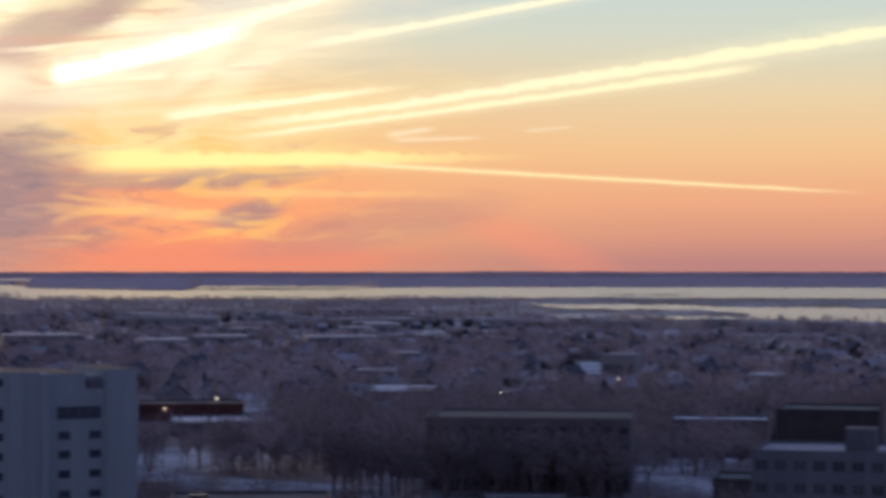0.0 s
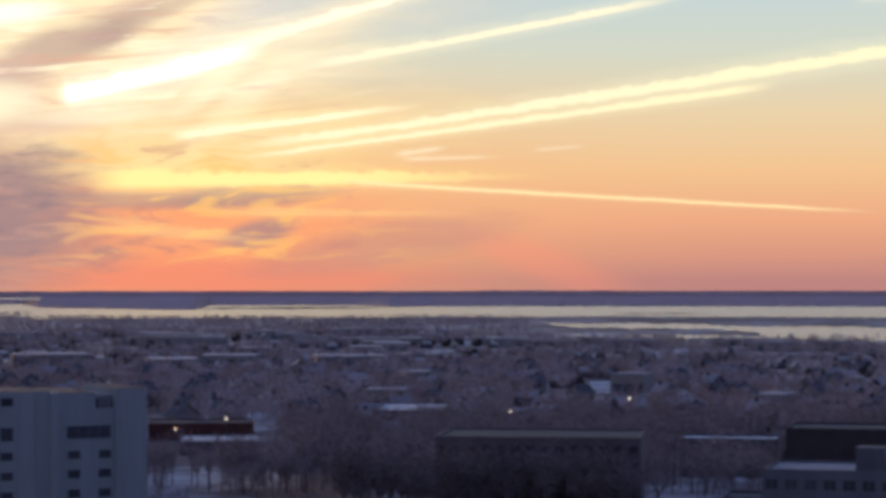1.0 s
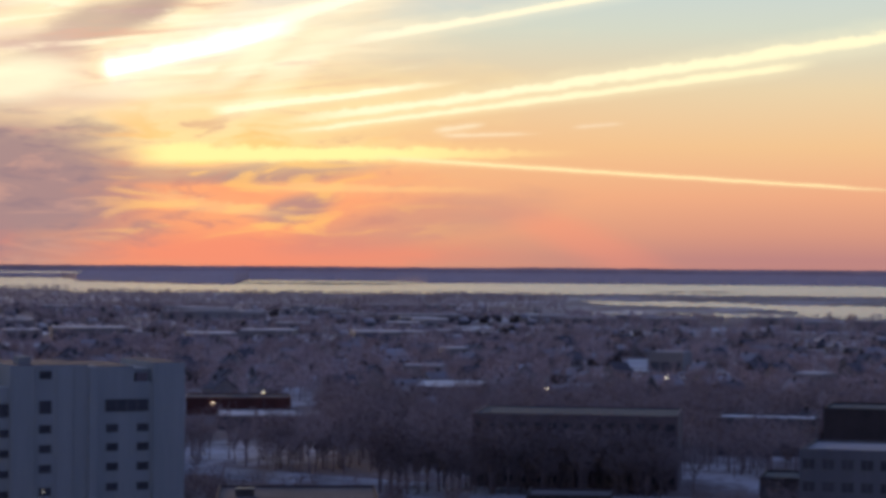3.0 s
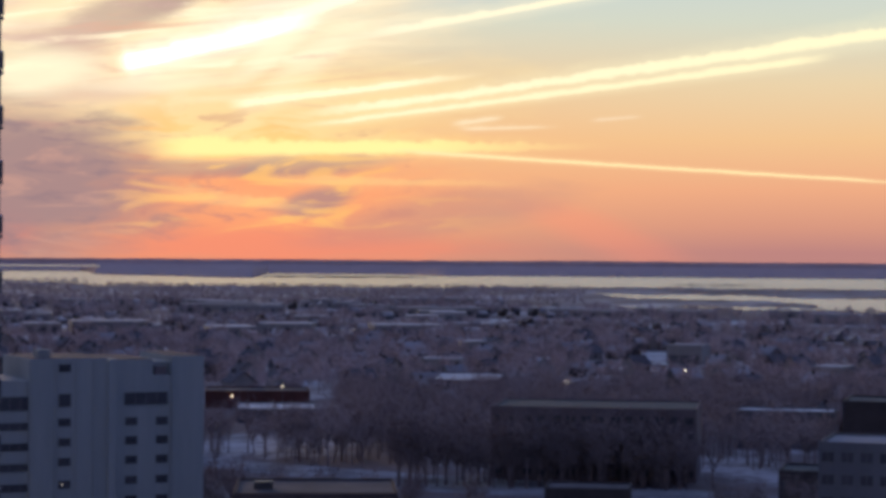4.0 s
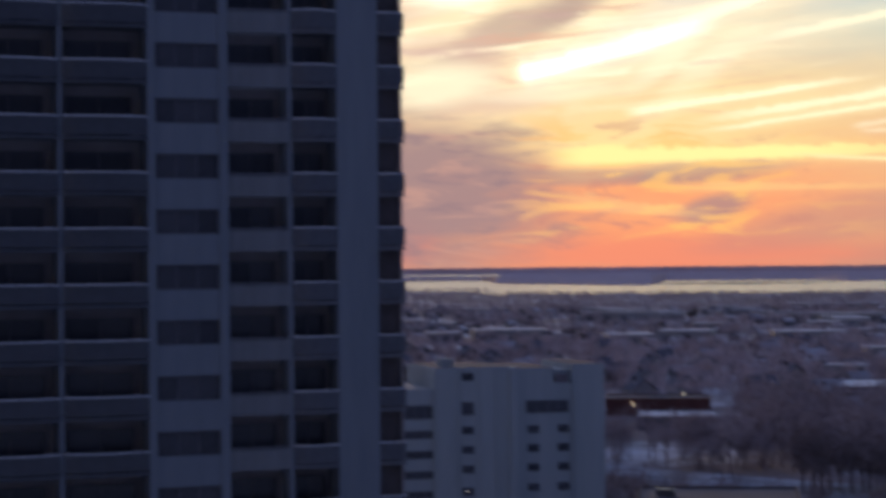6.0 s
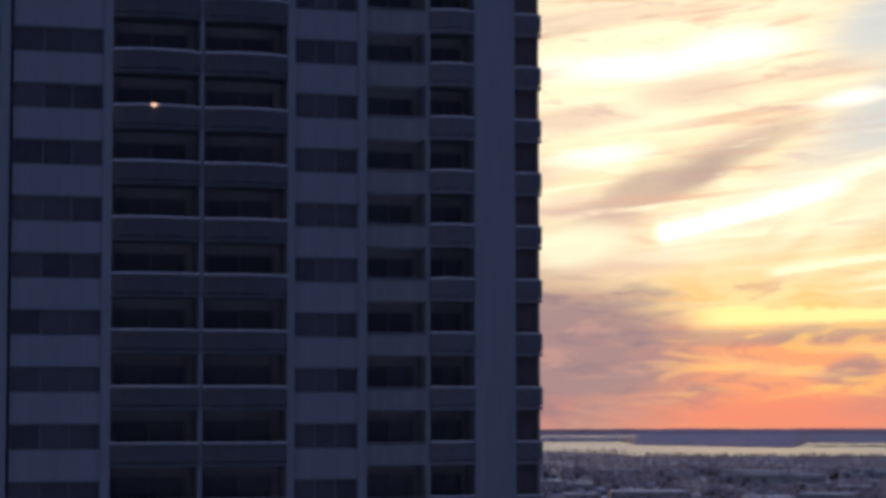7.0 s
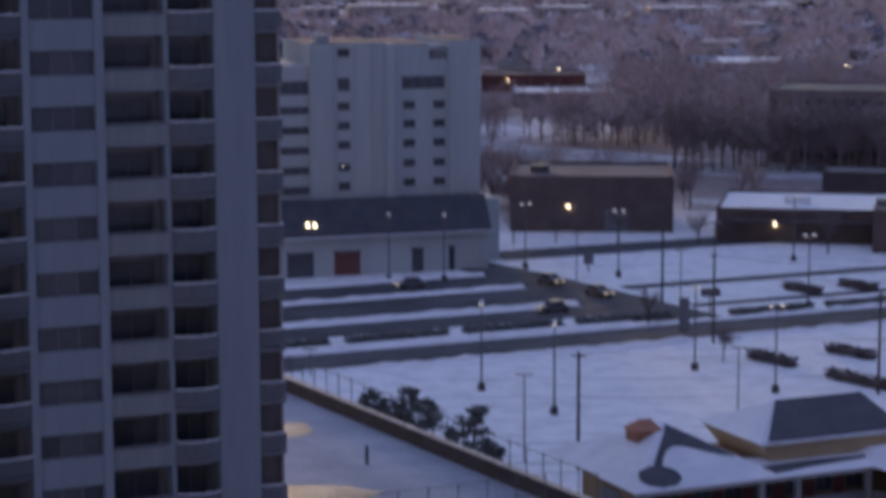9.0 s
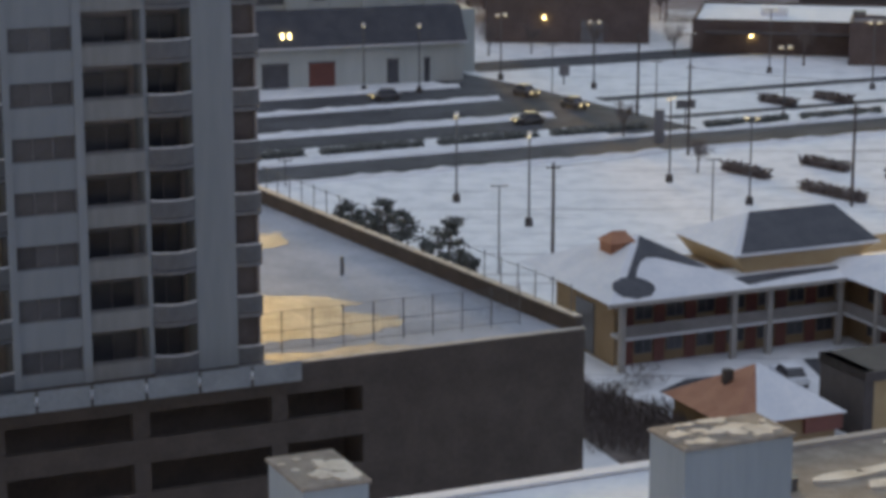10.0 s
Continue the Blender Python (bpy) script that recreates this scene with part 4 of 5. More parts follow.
def hut():
    m = Matrix.Translation(grid(74.6, 119.6)) @ pose(0, 0, 0, 0, 0, GRID)
    h = thing("motel_office", m, "small motel office with a terracotta and snow roof", "office hut")
    part("wall", boxes((0.6, 8.6, 0.6, 8.6, 0, 2.5)), ORANGE, h)
    bm = bmesh.new()
    v = [bm.verts.new(p) for p in ((0, 0, 2.4), (9.2, 0, 2.4), (9.2, 9.2, 2.4), (0, 9.2, 2.4), (5.2, 5.4, 4.9))]
    for q in ((0, 1, 4), (3, 0, 4), (2, 3, 4), (3, 2, 1, 0)):
        bm.faces.new([v[i] for i in q])
    part("roof", bm, TERRACOTTA, h, "terracotta tile roof")
    bm = bmesh.new()
    v = [bm.verts.new(p) for p in ((2.0, 0, 2.5), (9.2, 0, 2.42), (9.2, 9.2, 2.42), (5.2, 5.4, 5.0), (5.0, 5.4, 4.6))]
    for q in ((0, 1, 3), (1, 2, 3), (0, 3, 4)):
        bm.faces.new([v[i] for i in q])
    part("roof_snow", bm, ROOFSNOW, h, "snow on the sunless roof side")
    part("gable", boxes((6.0, 9.0, 0.3, 0.6, 1.2, 2.4)), RED, h, "red gable board")
    part("chimney", boxes((2.7, 3.3, 5.2, 5.8, 3.0, 4.7)), BRICKWALL, h)
    m2 = Matrix.Translation(grid(85.4, 120.5)) @ pose(0, 0, 0, 0, 0, GRID)
    k = thing("kiosk", m2, "dark-framed ochre kiosk with a glass front", "kiosk")
    part("wall", boxes((0.8, 9, 0, 5, 0, 4.2)), OCHRE, k)
    part("side_panel", boxes((0, 0.8, -0.4, 5, 0, 4.9)), DARKWALL, k)
    part("roof", boxes((0, 9.2, -0.6, 5.2, 4.2, 4.9)), DARKWALL, k)
    part("glass_front", boxes((2.4, 6.5, -0.1, 0.02, 0.4, 2.6)), GLASS, k)


hut()


# ------------------------------------------------------------------ the near flat roof
def near_roof():
    m = Matrix.Translation(grid(0, 0)) @ pose(0, 0, 0, 0, 0, GRID)
    nb = thing("flat_roofed_building", m, "lower neighbouring building with a snowy gravel roof", "building")
    part("wall", boxes((10, 80, 36, 70, 0, 19.5)), GREYWALL, nb)
    part("roof", boxes((10, 80, 36, 70, 19.5, 19.8)), GRAVEL, nb, "gravel roof with patches of snow")
    part("roof_snow", boxes((10.4, 42.5, 36, 69.5, 19.8, 19.95)), ROOFSNOW, nb, "deep snow on the roof")
    part("parapet", boxes((10, 80, 69.6, 70, 19.8, 20.0)), STUCCO, nb)
    part("parapet_snow", boxes((10, 43.5, 69.45, 70.05, 20.0, 20.12)), ROOFSNOW, nb, "snow on the parapet")
    rnd = random.Random(5)
    for k in range(9):
        x, y, r = rnd.uniform(43.5, 56), rnd.uniform(60, 69), rnd.uniform(0.4, 1.3)
        bm = bmesh.new()
        poly(bm, [(x + r * 1.6 * math.cos(a) * rnd.uniform(0.6, 1.2), y + r * 0.6 * math.sin(a) * rnd.uniform(0.6, 1.2)) for a in [i * math.tau / 11 for i in range(11)]], 19.8, 19.87)
        part("snow_patch", bm, WARMSNOW, nb)
    part("roof_vent", tube(bmesh.new(), (43.6, 65.8, 19.8), (43.6, 65.8, 20.3), 0.35, n=10), POLE, nb)
    part("roof_vent", tube(bmesh.new(), (44.5, 62.6, 19.8), (44.5, 62.6, 20.2), 0.3, n=10), POLE, nb)
    for x0, x1, y0, y1, h, lab in ((36.0, 40.2, 60.5, 62.9, 24.0, "large pale rooftop plant room with patchy snow on top"), (24.0, 26.3, 64.6, 68.0, 23.0, "small pale rooftop stair hut with patchy snow on top")):
        b = thing("plant_room", m, lab, "rooftop box", "rooftop boxes")
        part("wall", boxes((x0, x1, y0, y1, 19.9, h - 0.12)), PALEMETAL, b)
        part("roof", boxes((x0 - 0.08, x1 + 0.08, y0 - 0.08, y1 + 0.08, h - 0.12, h)), GRAVEL, b)
        w, d = x1 - x0, y1 - y0
        for k in range(26):
            x, y, r = x0 + w * rnd.uniform(0.06, 0.94), y0 + d * rnd.uniform(0.06, 0.94), rnd.uniform(0.12, 0.62)
            if rnd.random() < 0.35:
                x, y = x0 + w * rnd.uniform(0.55, 0.95), y0 + d * rnd.uniform(0.1, 0.6)
            pts = [(min(max(x + r * math.cos(i * 0.48) * rnd.uniform(0.5, 1.3), x0 + 0.03), x1 - 0.03), min(max(y + r * 0.7 * math.sin(i * 0.48) * rnd.uniform(0.5, 1.3), y0 + 0.03), y1 - 0.03)) for i in range(13)]
            part("roof_snow", poly(bmesh.new(), pts, h, h + 0.03 + 0.002 * k), WARMSNOW, b, "torn patch of stained snow tinted as if sunlit")
        if x0 < 30:
            part("door", boxes((x0 + 0.9, x0 + 1.8, y0 - 0.05, y0, 20.1, 22.2)), DARKWALL, b)


near_roof()


# ------------------------------------------------------------------ streets and snow lots
for a0, a1, b0, b1, lab in ((20, 330, 221, 229.5, "wet grey road between snowbanks"), (20, 127, 239, 246.2, "grey slushy carriageway"),
                            (20, 127, 250.3, 261.6, "grey slushy carriageway"), (20, 126, 264.6, 273.6, "grey slushy carriageway")):
    strip("road", a0, a1, b0, b1, 0.03, ASPHALT, lab, "road")
sheet("road", [grid(127, 229.5), grid(139, 229.5), grid(134, 272), grid(124, 320), grid(117, 320), grid(126, 272)], 0.026, ASPHALT, "slushy cross street meeting the avenue", "road")
for pts in (((79, 133), (84, 134), (87, 137.5), (82, 138), (78.5, 136)), ((90, 126), (98, 128), (99, 138), (93, 139), (91, 133)), ((79.5, 129.5), (84.5, 129.0), (87.0, 131.0), (84.0, 132.2), (80.0, 131.6))):
    sheet("slush", [grid(a, c) for a, c in pts], 0.03, ASPHALT, "dark slushy patch in the motel yard", "slush")
sheet("earth_bank", [grid(a, c) for a, c in ((67.6, 118), (72.6, 117), (75.6, 128), (76.4, 134), (73.6, 140), (69.0, 140.5))], 0.03, EARTH, "bare brown earth bank between garage and motel", "bank")
strip("road", 138, 330, 255.0, 258.2, 0.028, ASPHALT, "narrow drive through the snow lots", "road")
strip("road", 134, 330, 285.5, 294.5, 0.028, ASPHALT, "grey street in front of the dark halls", "road")
strip("road", 139, 330, 239.4, 241.8, 0.028, ASPHALT, "narrow footway along the hedges", "road")
for a0, a1, b0, b1 in ((20, 126.5, 247.3, 249.3), (20, 126, 262.3, 263.9), (20, 125.5, 273.8, 275.5), (20, 330, 229.7, 231.6), (20, 330, 219.3, 220.8)):
    rnd = random.Random(int(b0 * 10))
    bm = bmesh.new()
    n = int((a1 - a0) / 1.6)
    rows = []
    for k in range(n + 1):
        a = a0 + (a1 - a0) * k / n
        w0, w1, h = b0 + rnd.uniform(-0.2, 0.25), b1 + rnd.uniform(-0.25, 0.2), rnd.uniform(0.18, 0.5)
        rows.append([bm.verts.new(grid(a, q, z)) for q, z in ((w0, 0.0), (w0 + 0.5, h), (w1 - 0.5, h * rnd.uniform(0.7, 1.1)), (w1, 0.0))])
    for p, q in zip(rows, rows[1:]):
        for i in range(3):
            bm.faces.new((p[i], q[i], q[i + 1], p[i + 1]))
    tagged(new("snowbank", data("snowbank", bm, SNOW)), "ploughed ridge of snow beside the road", "snowbank", kind="structure")
sheet("canal_snow", [pol(-4, 498), pol(0, 480), pol(3, 452), pol(6, 430), pol(10, 418), pol(14, 412), pol(14, 436), pol(10, 446), pol(6, 462), pol(3, 480), pol(0, 505), pol(-4, 520)], 0.05, PATCHSNOW, "snow-covered canal bed between bare trees", "snow field")
sheet("canal_snow", [pol(5.6, 375), pol(14.5, 372), pol(14.5, 398), pol(9.0, 395), pol(5.6, 392)], 0.05, PATCHSNOW, "snowy open ground behind the shops", "snow field")


def hedge(name, a0, b0, a1, b1, h, w, lab, mt, group=""):
    p, q = grid(a0, b0), grid(a1, b1)
    length = (q - p).length
    rnd = random.Random(int(a0 * 7 + b0))
    ob = thing(name, Matrix.Translation(p) @ pose(0, 0, 0, 0, 0, math.degrees(math.atan2(q.y - p.y, q.x - p.x))), lab, "hedge", group)
    bm = bmesh.new()
    for k in range(int(length * (130 if mt is TWIG and h > 1.15 else 60))):
        c = Vector((rnd.uniform(0, length), rnd.uniform(-w / 2, w / 2), rnd.uniform(0, h) ** 0.9))
        d = Vector((rnd.gauss(0, 1), rnd.gauss(0, 1), rnd.gauss(0.1, 0.5))).normalized() * rnd.uniform(0.2, 0.4)
        if mt is TWIG and h > 1.15:
            d = Vector((rnd.gauss(0, 0.5), rnd.gauss(0, 0.5), 1.0)).normalized() * rnd.uniform(0.3, 0.7)
        e = d.orthogonal().normalized() * (rnd.uniform(0.015, 0.035) if mt is TWIG and h > 1.15 else rnd.uniform(0.08, 0.2))
        bm.faces.new([bm.verts.new(v) for v in (c - d, c + e, c + d, c - e)])
    part("foliage", bm, mt, ob)
    if mt is FIR or h < 1.15:
        part("core", boxes((0.1, length - 0.1, -w * 0.25, w * 0.25, 0, h * 0.55)), mt, ob)
    return ob


for a0, b0, a1, b1 in ((127.7, 208.0, 129.1, 201.0), (137.6, 207.3, 139.4, 201.0), (129.6, 195.1, 131.4, 186.3), (142, 197, 143.5, 190), (157, 247, 158.5, 241), (165, 246, 166.5, 240)):
    hedge("hedge", a0, b0, a1, b1, 1.1, 1.7, "brown clipped hedge on a snowy lot", TWIG, "hedges on the lots")
for k in range(7):
    hedge("low_shrubs", 30 + k * 15, 235.0, 43 + k * 15, 235.2, 0.7, 1.6, "low dark shrubs dusted with snow beside the avenue", FIR)
for k in range(6):
    hedge("low_shrubs", 140 + k * 14, 232.6, 152 + k * 14, 232.8, 0.7, 1.2, "low dark shrubs along the far side of the road", FIR)
for a0, b0, a1, b1 in ((68.2, 125, 72.4, 139), (70.4, 123, 73.6, 136), (72.6, 121, 75.0, 131), (76.5, 137.5, 80, 138.5)):
    hedge("bare_shrubs", a0, b0, a1, b1, 1.5, 2.6, "bare brown shrubs on the snowy bank beside the garage", TWIG)
for k in range(3):
    hedge("low_shrubs", 73 + k * 9, 155.5, 80 + k * 9, 156.5, 0.8, 1.4, "dark shrubs behind the motel", FIR)


def light_pole(h=9.1, heads=2, lit=True):
    ob = thing("parking_lamp", Matrix(), "tall parking-lot lamp post on a concrete base", "lamp post", "lamp posts on the lots")
    part("base", tube(bmesh.new(), (0, 0, 0), (0, 0, 0.8), 0.42, 0.36, 10), DARKWALL, ob, "round concrete base")
    part("pole", tube(bmesh.new(), (0, 0, 0.8), (0, 0, h), 0.11, 0.08, 8), POLE, ob)
    part("arm", boxes((-0.9, 0.9, -0.05, 0.05, h - 0.08, h)), POLE, ob)
    for s in (-1, 1):
        hd = part("lamp_head", boxes((min(s * 0.9, s * 0.35), max(s * 0.9, s * 0.35), -0.22, 0.22, h, h + 0.18)), RAILTOP, ob)
        part("lens", boxes((min(s * 0.85, s * 0.4), max(s * 0.85, s * 0.4), -0.17, 0.17, h - 0.12, h - 0.085)), LAMPGLASS, hd)
    return ob


first = light_pole()
first.matrix_basis = Matrix.Translation((7.9, 212.9, 0)) @ pose(0, 0, 0, 0, 0, 84)
for x, y, r in ((0.8, 224.5, 86), (31.0, 223.2, 10), (23.9, 235.1, 60), (19.9, 300.4, 0), (7.3, 308.2, 30), (42.2, 275.5, 20), (-11.5, 297.0, 92), (-4.0, 296.5, 90), (58, 300, 0), (46.0, 315.0, 0)):
    copy_thing(first, Matrix.Translation((x, y, 0)) @ pose(0, 0, 0, 0, 0, r))


def utility_pole(h):
    ob = thing("utility_pole", Matrix(), "dark wooden utility pole", "utility pole", "utility poles")
    part("pole", tube(bmesh.new(), (0, 0, 0), (0, 0, h), 0.17, 0.12, 8), DARKWALL, ob)
    part("crossarm", boxes((-0.6, 0.6, -0.06, 0.06, h - 0.5, h - 0.38)), DARKWALL, ob)
    return ob


up1 = utility_pole(10.6)
up1.matrix_basis = Matrix.Translation((9.2, 190.5, 0))
for x, y in ((41.4, 222.4), (24.0, 278.0), (27.6, 251.0), (62, 240)):
    copy_thing(up1, Matrix.Translation((x, y, 0)) @ pose(0, 0, 0, 0, 0, 30))


def wire(p, q, sag):
    """A cable hung between two pole tops."""
    p, q = Vector(p), Vector(q)
    bm = bmesh.new()
    pts = [p.lerp(q, k / 8) - Vector((0, 0, sag * 4 * (k / 8) * (1 - k / 8))) for k in range(9)]
    for a, c in zip(pts, pts[1:]):
        tube(bm, a, c, 0.025, n=4)
    tagged(new("overhead_wire", data("overhead_wire", bm, DARKWALL)), "thin dark overhead wire between two utility poles", "wire", "overhead wires")


for p, q in (((9.2, 190.5), (41.4, 222.4)), ((41.4, 222.4), (62, 240)), ((27.6, 251.0), (62, 240))):
    wire((*p, 10.2), (*q, 10.2), 0.7)


def tee_lamp(x, y, h):
    ob = thing("street_lamp", Matrix.Translation((x, y, 0)), "thin street lamp with a short double arm", "street lamp", "street lamps")
    part("pole", tube(bmesh.new(), (0, 0, 0), (0, 0, h), 0.08, 0.06, 8), POLE, ob)
    part("arm", boxes((-0.75, 0.75, -0.05, 0.05, h - 0.05, h + 0.05)), POLE, ob)
    for s in (-0.6, 0.6):
        part("lamp_head", boxes((s - 0.22, s + 0.22, -0.12, 0.12, h + 0.05, h + 0.16)), RAILTOP, ob)


for x, y, h in ((-17.5, 232.4, 2.8), (4.5, 193.0, 8.0), (26.1, 214.3, 6.4), (26.3, 277.5, 7.0), (33.0, 300.0, 7.5), (14.0, 297.0, 6.5)):
    tee_lamp(x, y, h)


def sign(x, y, w, h, z, lab):
    ob = thing("street_sign", Matrix.Translation((x, y, 0)) @ pose(0, 0, 0, 0, 0, 10), lab, "sign")
    part("post", tube(bmesh.new(), (0, 0.1, 0), (0, 0.1, z + h), 0.1, n=8), POLE, ob)
    part("panel", boxes((-w / 2, w / 2, -0.12, 0.08, z, z + h)), GREYWALL, ob, "grey sign panel")


sign(28.8, 265.7, 2.4, 1.0, 3.0, "dark sign on a post beside the road")
sign(24.7, 256.1, 1.2, 4.0, 0.4, "tall dark pylon sign beside the road")
sign(16.0, 304.0, 1.4, 1.6, 1.2, "small dark sign at the street corner")


def car(m, lab, mt, lit=False):
    c = thing("car", m, lab, "car", "cars on the streets")
    bm = boxes((-2.1, 2.1, -0.85, 0.85, 0.35, 0.85))
    bmesh.ops.bevel(bm, geom=list(bm.edges), offset=0.14, segments=2, affect="EDGES")
    part("body", bm, mt, c)
    bm = bmesh.new()
    lo = [bm.verts.new(p) for p in ((-1.5, -0.76, 0.85), (1.1, -0.76, 0.85), (1.1, 0.76, 0.85), (-1.5, 0.76, 0.85))]
    hi = [bm.verts.new(p) for p in ((-1.0, -0.62, 1.42), (0.5, -0.62, 1.42), (0.5, 0.62, 1.42), (-1.0, 0.62, 1.42))]
    for i in range(4):
        bm.faces.new((lo[i], lo[(i + 1) % 4], hi[(i + 1) % 4], hi[i]))
    bm.faces.new(hi)
    part("cabin", bm, GLASS, c)
    part("roof", boxes((-1.0, 0.5, -0.62, 0.62, 1.42, 1.5)), mt, c)
    for x in (-1.3, 1.3):
        for y in (-0.8, 0.8):
            part("wheel", tube(bmesh.new(), (x, y - 0.1, 0.33), (x, y + 0.1, 0.33), 0.33, n=12), DARKWALL, c)
    for y in (-0.6, 0.6):
        part("headlight", boxes((2.06, 2.14, y - 0.16, y + 0.16, 0.58, 0.74)), CARLIGHT if lit else RAILTOP, c)


for a, b, turn, lit in ((130.5, 263.5, -80, True), (131.8, 252.0, -78, True), (121.0, 243.5, 180, True), (112, 268, 180, True)):
    car(Matrix.Translation(grid(a, b, 0.03)) @ pose(0, 0, 0, 0, 0, GRID + turn), "dark car with glowing headlights on the slushy street", CARPAINT, lit)
for a, b, turn, mt, lab in ((92, 131, 80, CARPAINT, "dark parked car in the motel yard"), (95, 130, 80, ROOFSNOW, "parked car under snow in the motel yard"), (97.2, 133, 84, CARPAINT, "dark parked car in the motel yard"), (88.5, 134, 80, ROOFSNOW, "parked car under snow in the motel yard")):
    car(Matrix.Translation(grid(a, b, 0)) @ pose(0, 0, 0, 0, 0, GRID + turn), lab, mt)


# ------------------------------------------------------------------ trees
def twig_tree(seed, h, blades, thick, limbs=8):
    """A bare tree as arrays: tapered trunk, forking limbs, and a ragged crown of thin twigs."""
    rnd = random.Random(seed)
    bm = bmesh.new()
    tube(bm, (0, 0, 0), (0.1, 0, h * 0.45), 0.015 * h, 0.009 * h, 5)
    tips = []
    for k in range(limbs):
        a = k * 2.4 + rnd.uniform(-0.4, 0.4)
        s = Vector((0.1, 0, h * rnd.uniform(0.25, 0.45)))
        e = s + Vector((math.cos(a) * h * rnd.uniform(0.14, 0.28), math.sin(a) * h * rnd.uniform(0.14, 0.28), h * rnd.uniform(0.25, 0.5)))
        tube(bm, s, e, 0.009 * h, 0.004 * h, 3)
        tips += [s.lerp(e, 0.5), s.lerp(e, 0.75), e]
    for k in range(blades):
        s = rnd.choice(tips) + Vector((rnd.gauss(0, 0.05), rnd.gauss(0, 0.05), rnd.gauss(0, 0.05))) * h
        d = Vector((rnd.gauss(0, 1), rnd.gauss(0, 1), rnd.gauss(0.6, 0.8))).normalized() * h * rnd.uniform(0.08, 0.17)
        e = d.orthogonal().normalized() * thick * rnd.uniform(0.5, 1.3)
        bm.faces.new([bm.verts.new(v) for v in (s - e, s + e, s + d)])
    return bm


def arrays(bm):
    bmesh.ops.triangulate(bm, faces=list(bm.faces))
    bm.verts.index_update()
    v = np.array([x.co[:] for x in bm.verts])
    f = np.array([[y.index for y in x.verts] for x in bm.faces])
    bm.free()
    return v, f


def scatter(name, kits, spots, material, label, category):
    """Many copies of a few small meshes joined into one object of uncounted stuff."""
    vs, fs, n = [], [], 0
    for i, (x, y, s, a) in enumerate(spots):
        v, f = kits[i % len(kits)]
        c, q = math.cos(a) * s, math.sin(a) * s
        vs.append(np.stack((v[:, 0] * c - v[:, 1] * q + x, v[:, 0] * q + v[:, 1] * c + y, v[:, 2] * s), 1))
        fs.append(f + n)
        n += len(v)
    v, f = np.concatenate(vs), np.concatenate(fs)
    me = bpy.data.meshes.new(name)
    me.vertices.add(len(v))
    me.vertices.foreach_set("co", v.ravel())
    me.loops.add(f.size)
    me.loops.foreach_set("vertex_index", f.ravel())
    me.polygons.add(len(f))
    me.polygons.foreach_set("loop_start", np.arange(0, f.size, 3))
    me.update()
    me.materials.append(material)
    return tagged(new(name, me), label, category, kind="stuff")


rnd = random.Random(11)
CANAL = ((-4, 509), (0, 492), (3, 466), (6, 446), (10, 432), (14, 424), (40, 420))
KEEP_OUT = [(0.5, 5.6, 340, 372), (5.8, 15, 330, 368), (15.6, 35, 270, 330), (7.2, 13.3, 440, 485), (5.7, 8.1, 630, 672), (13.6, 16.7, 515, 556),
            (16.3, 19.5, 440, 500), (20, 28, 560, 668), (-0.3, 3.6, 525, 690), (-6, 2, 296, 335), (8.7, 11.6, 388, 412), (14.6, 17.8, 385, 415)]


FIELDS = [(rnd.uniform(-7, 10), rnd.uniform(1150, 1850), rnd.uniform(0.7, 2.2), rnd.uniform(35, 80)) for k in range(15)]
FIELDS += [(rnd.uniform(10, 30), rnd.uniform(700, 1250), rnd.uniform(0.6, 1.6), rnd.uniform(14, 32)) for k in range(10)]
for a, d, w, h in FIELDS:
    sheet("snow_field", [pol(a - w, d + rnd.uniform(-8, 8)), pol(a, d - h / 2), pol(a + w, d + rnd.uniform(-8, 8)), pol(a + w * 0.5, d + h / 2), pol(a - w * 0.6, d + h / 2)], 0.12, SNOW, "open snow field among the distant houses", "snow field")


def free(a, d, canal=True):
    for a0, d0, w, h in FIELDS:
        if abs(a - a0) < w and -h * 0.9 - 30 < d - d0 < h * 0.6:
            return False
    for a0, a1, d0, d1 in KEEP_OUT:
        if a0 < a < a1 and d0 < d < d1:
            return False
    if canal:
        for (a0, d0), (a1, d1) in zip(CANAL, CANAL[1:]):
            if a0 <= a < a1 and abs(d - (d0 + (d1 - d0) * (a - a0) / (a1 - a0))) < 14:
                return False
    return True


near_kits = [arrays(twig_tree(s, 10.0, 230, 0.07)) for s in range(5)]
far_kits = [arrays(twig_tree(s + 20, 10.0, 66, 0.22, 4)) for s in range(7)]


def woods(count, a0, a1, d0, d1, s0, s1, clump=0.0):
    spots = []
    while len(spots) < count:
        a, d = rnd.uniform(a0, a1), math.sqrt(rnd.uniform(d0 * d0, d1 * d1))
        x, y = pol(a, d)
        if not free(a, d) or (clump and noise.noise(Vector((x * 0.008, y * 0.008, 3.0))) < clump):
            continue
        spots.append((x, y, rnd.uniform(s0, s1), rnd.uniform(0, 6.28)))
    return spots


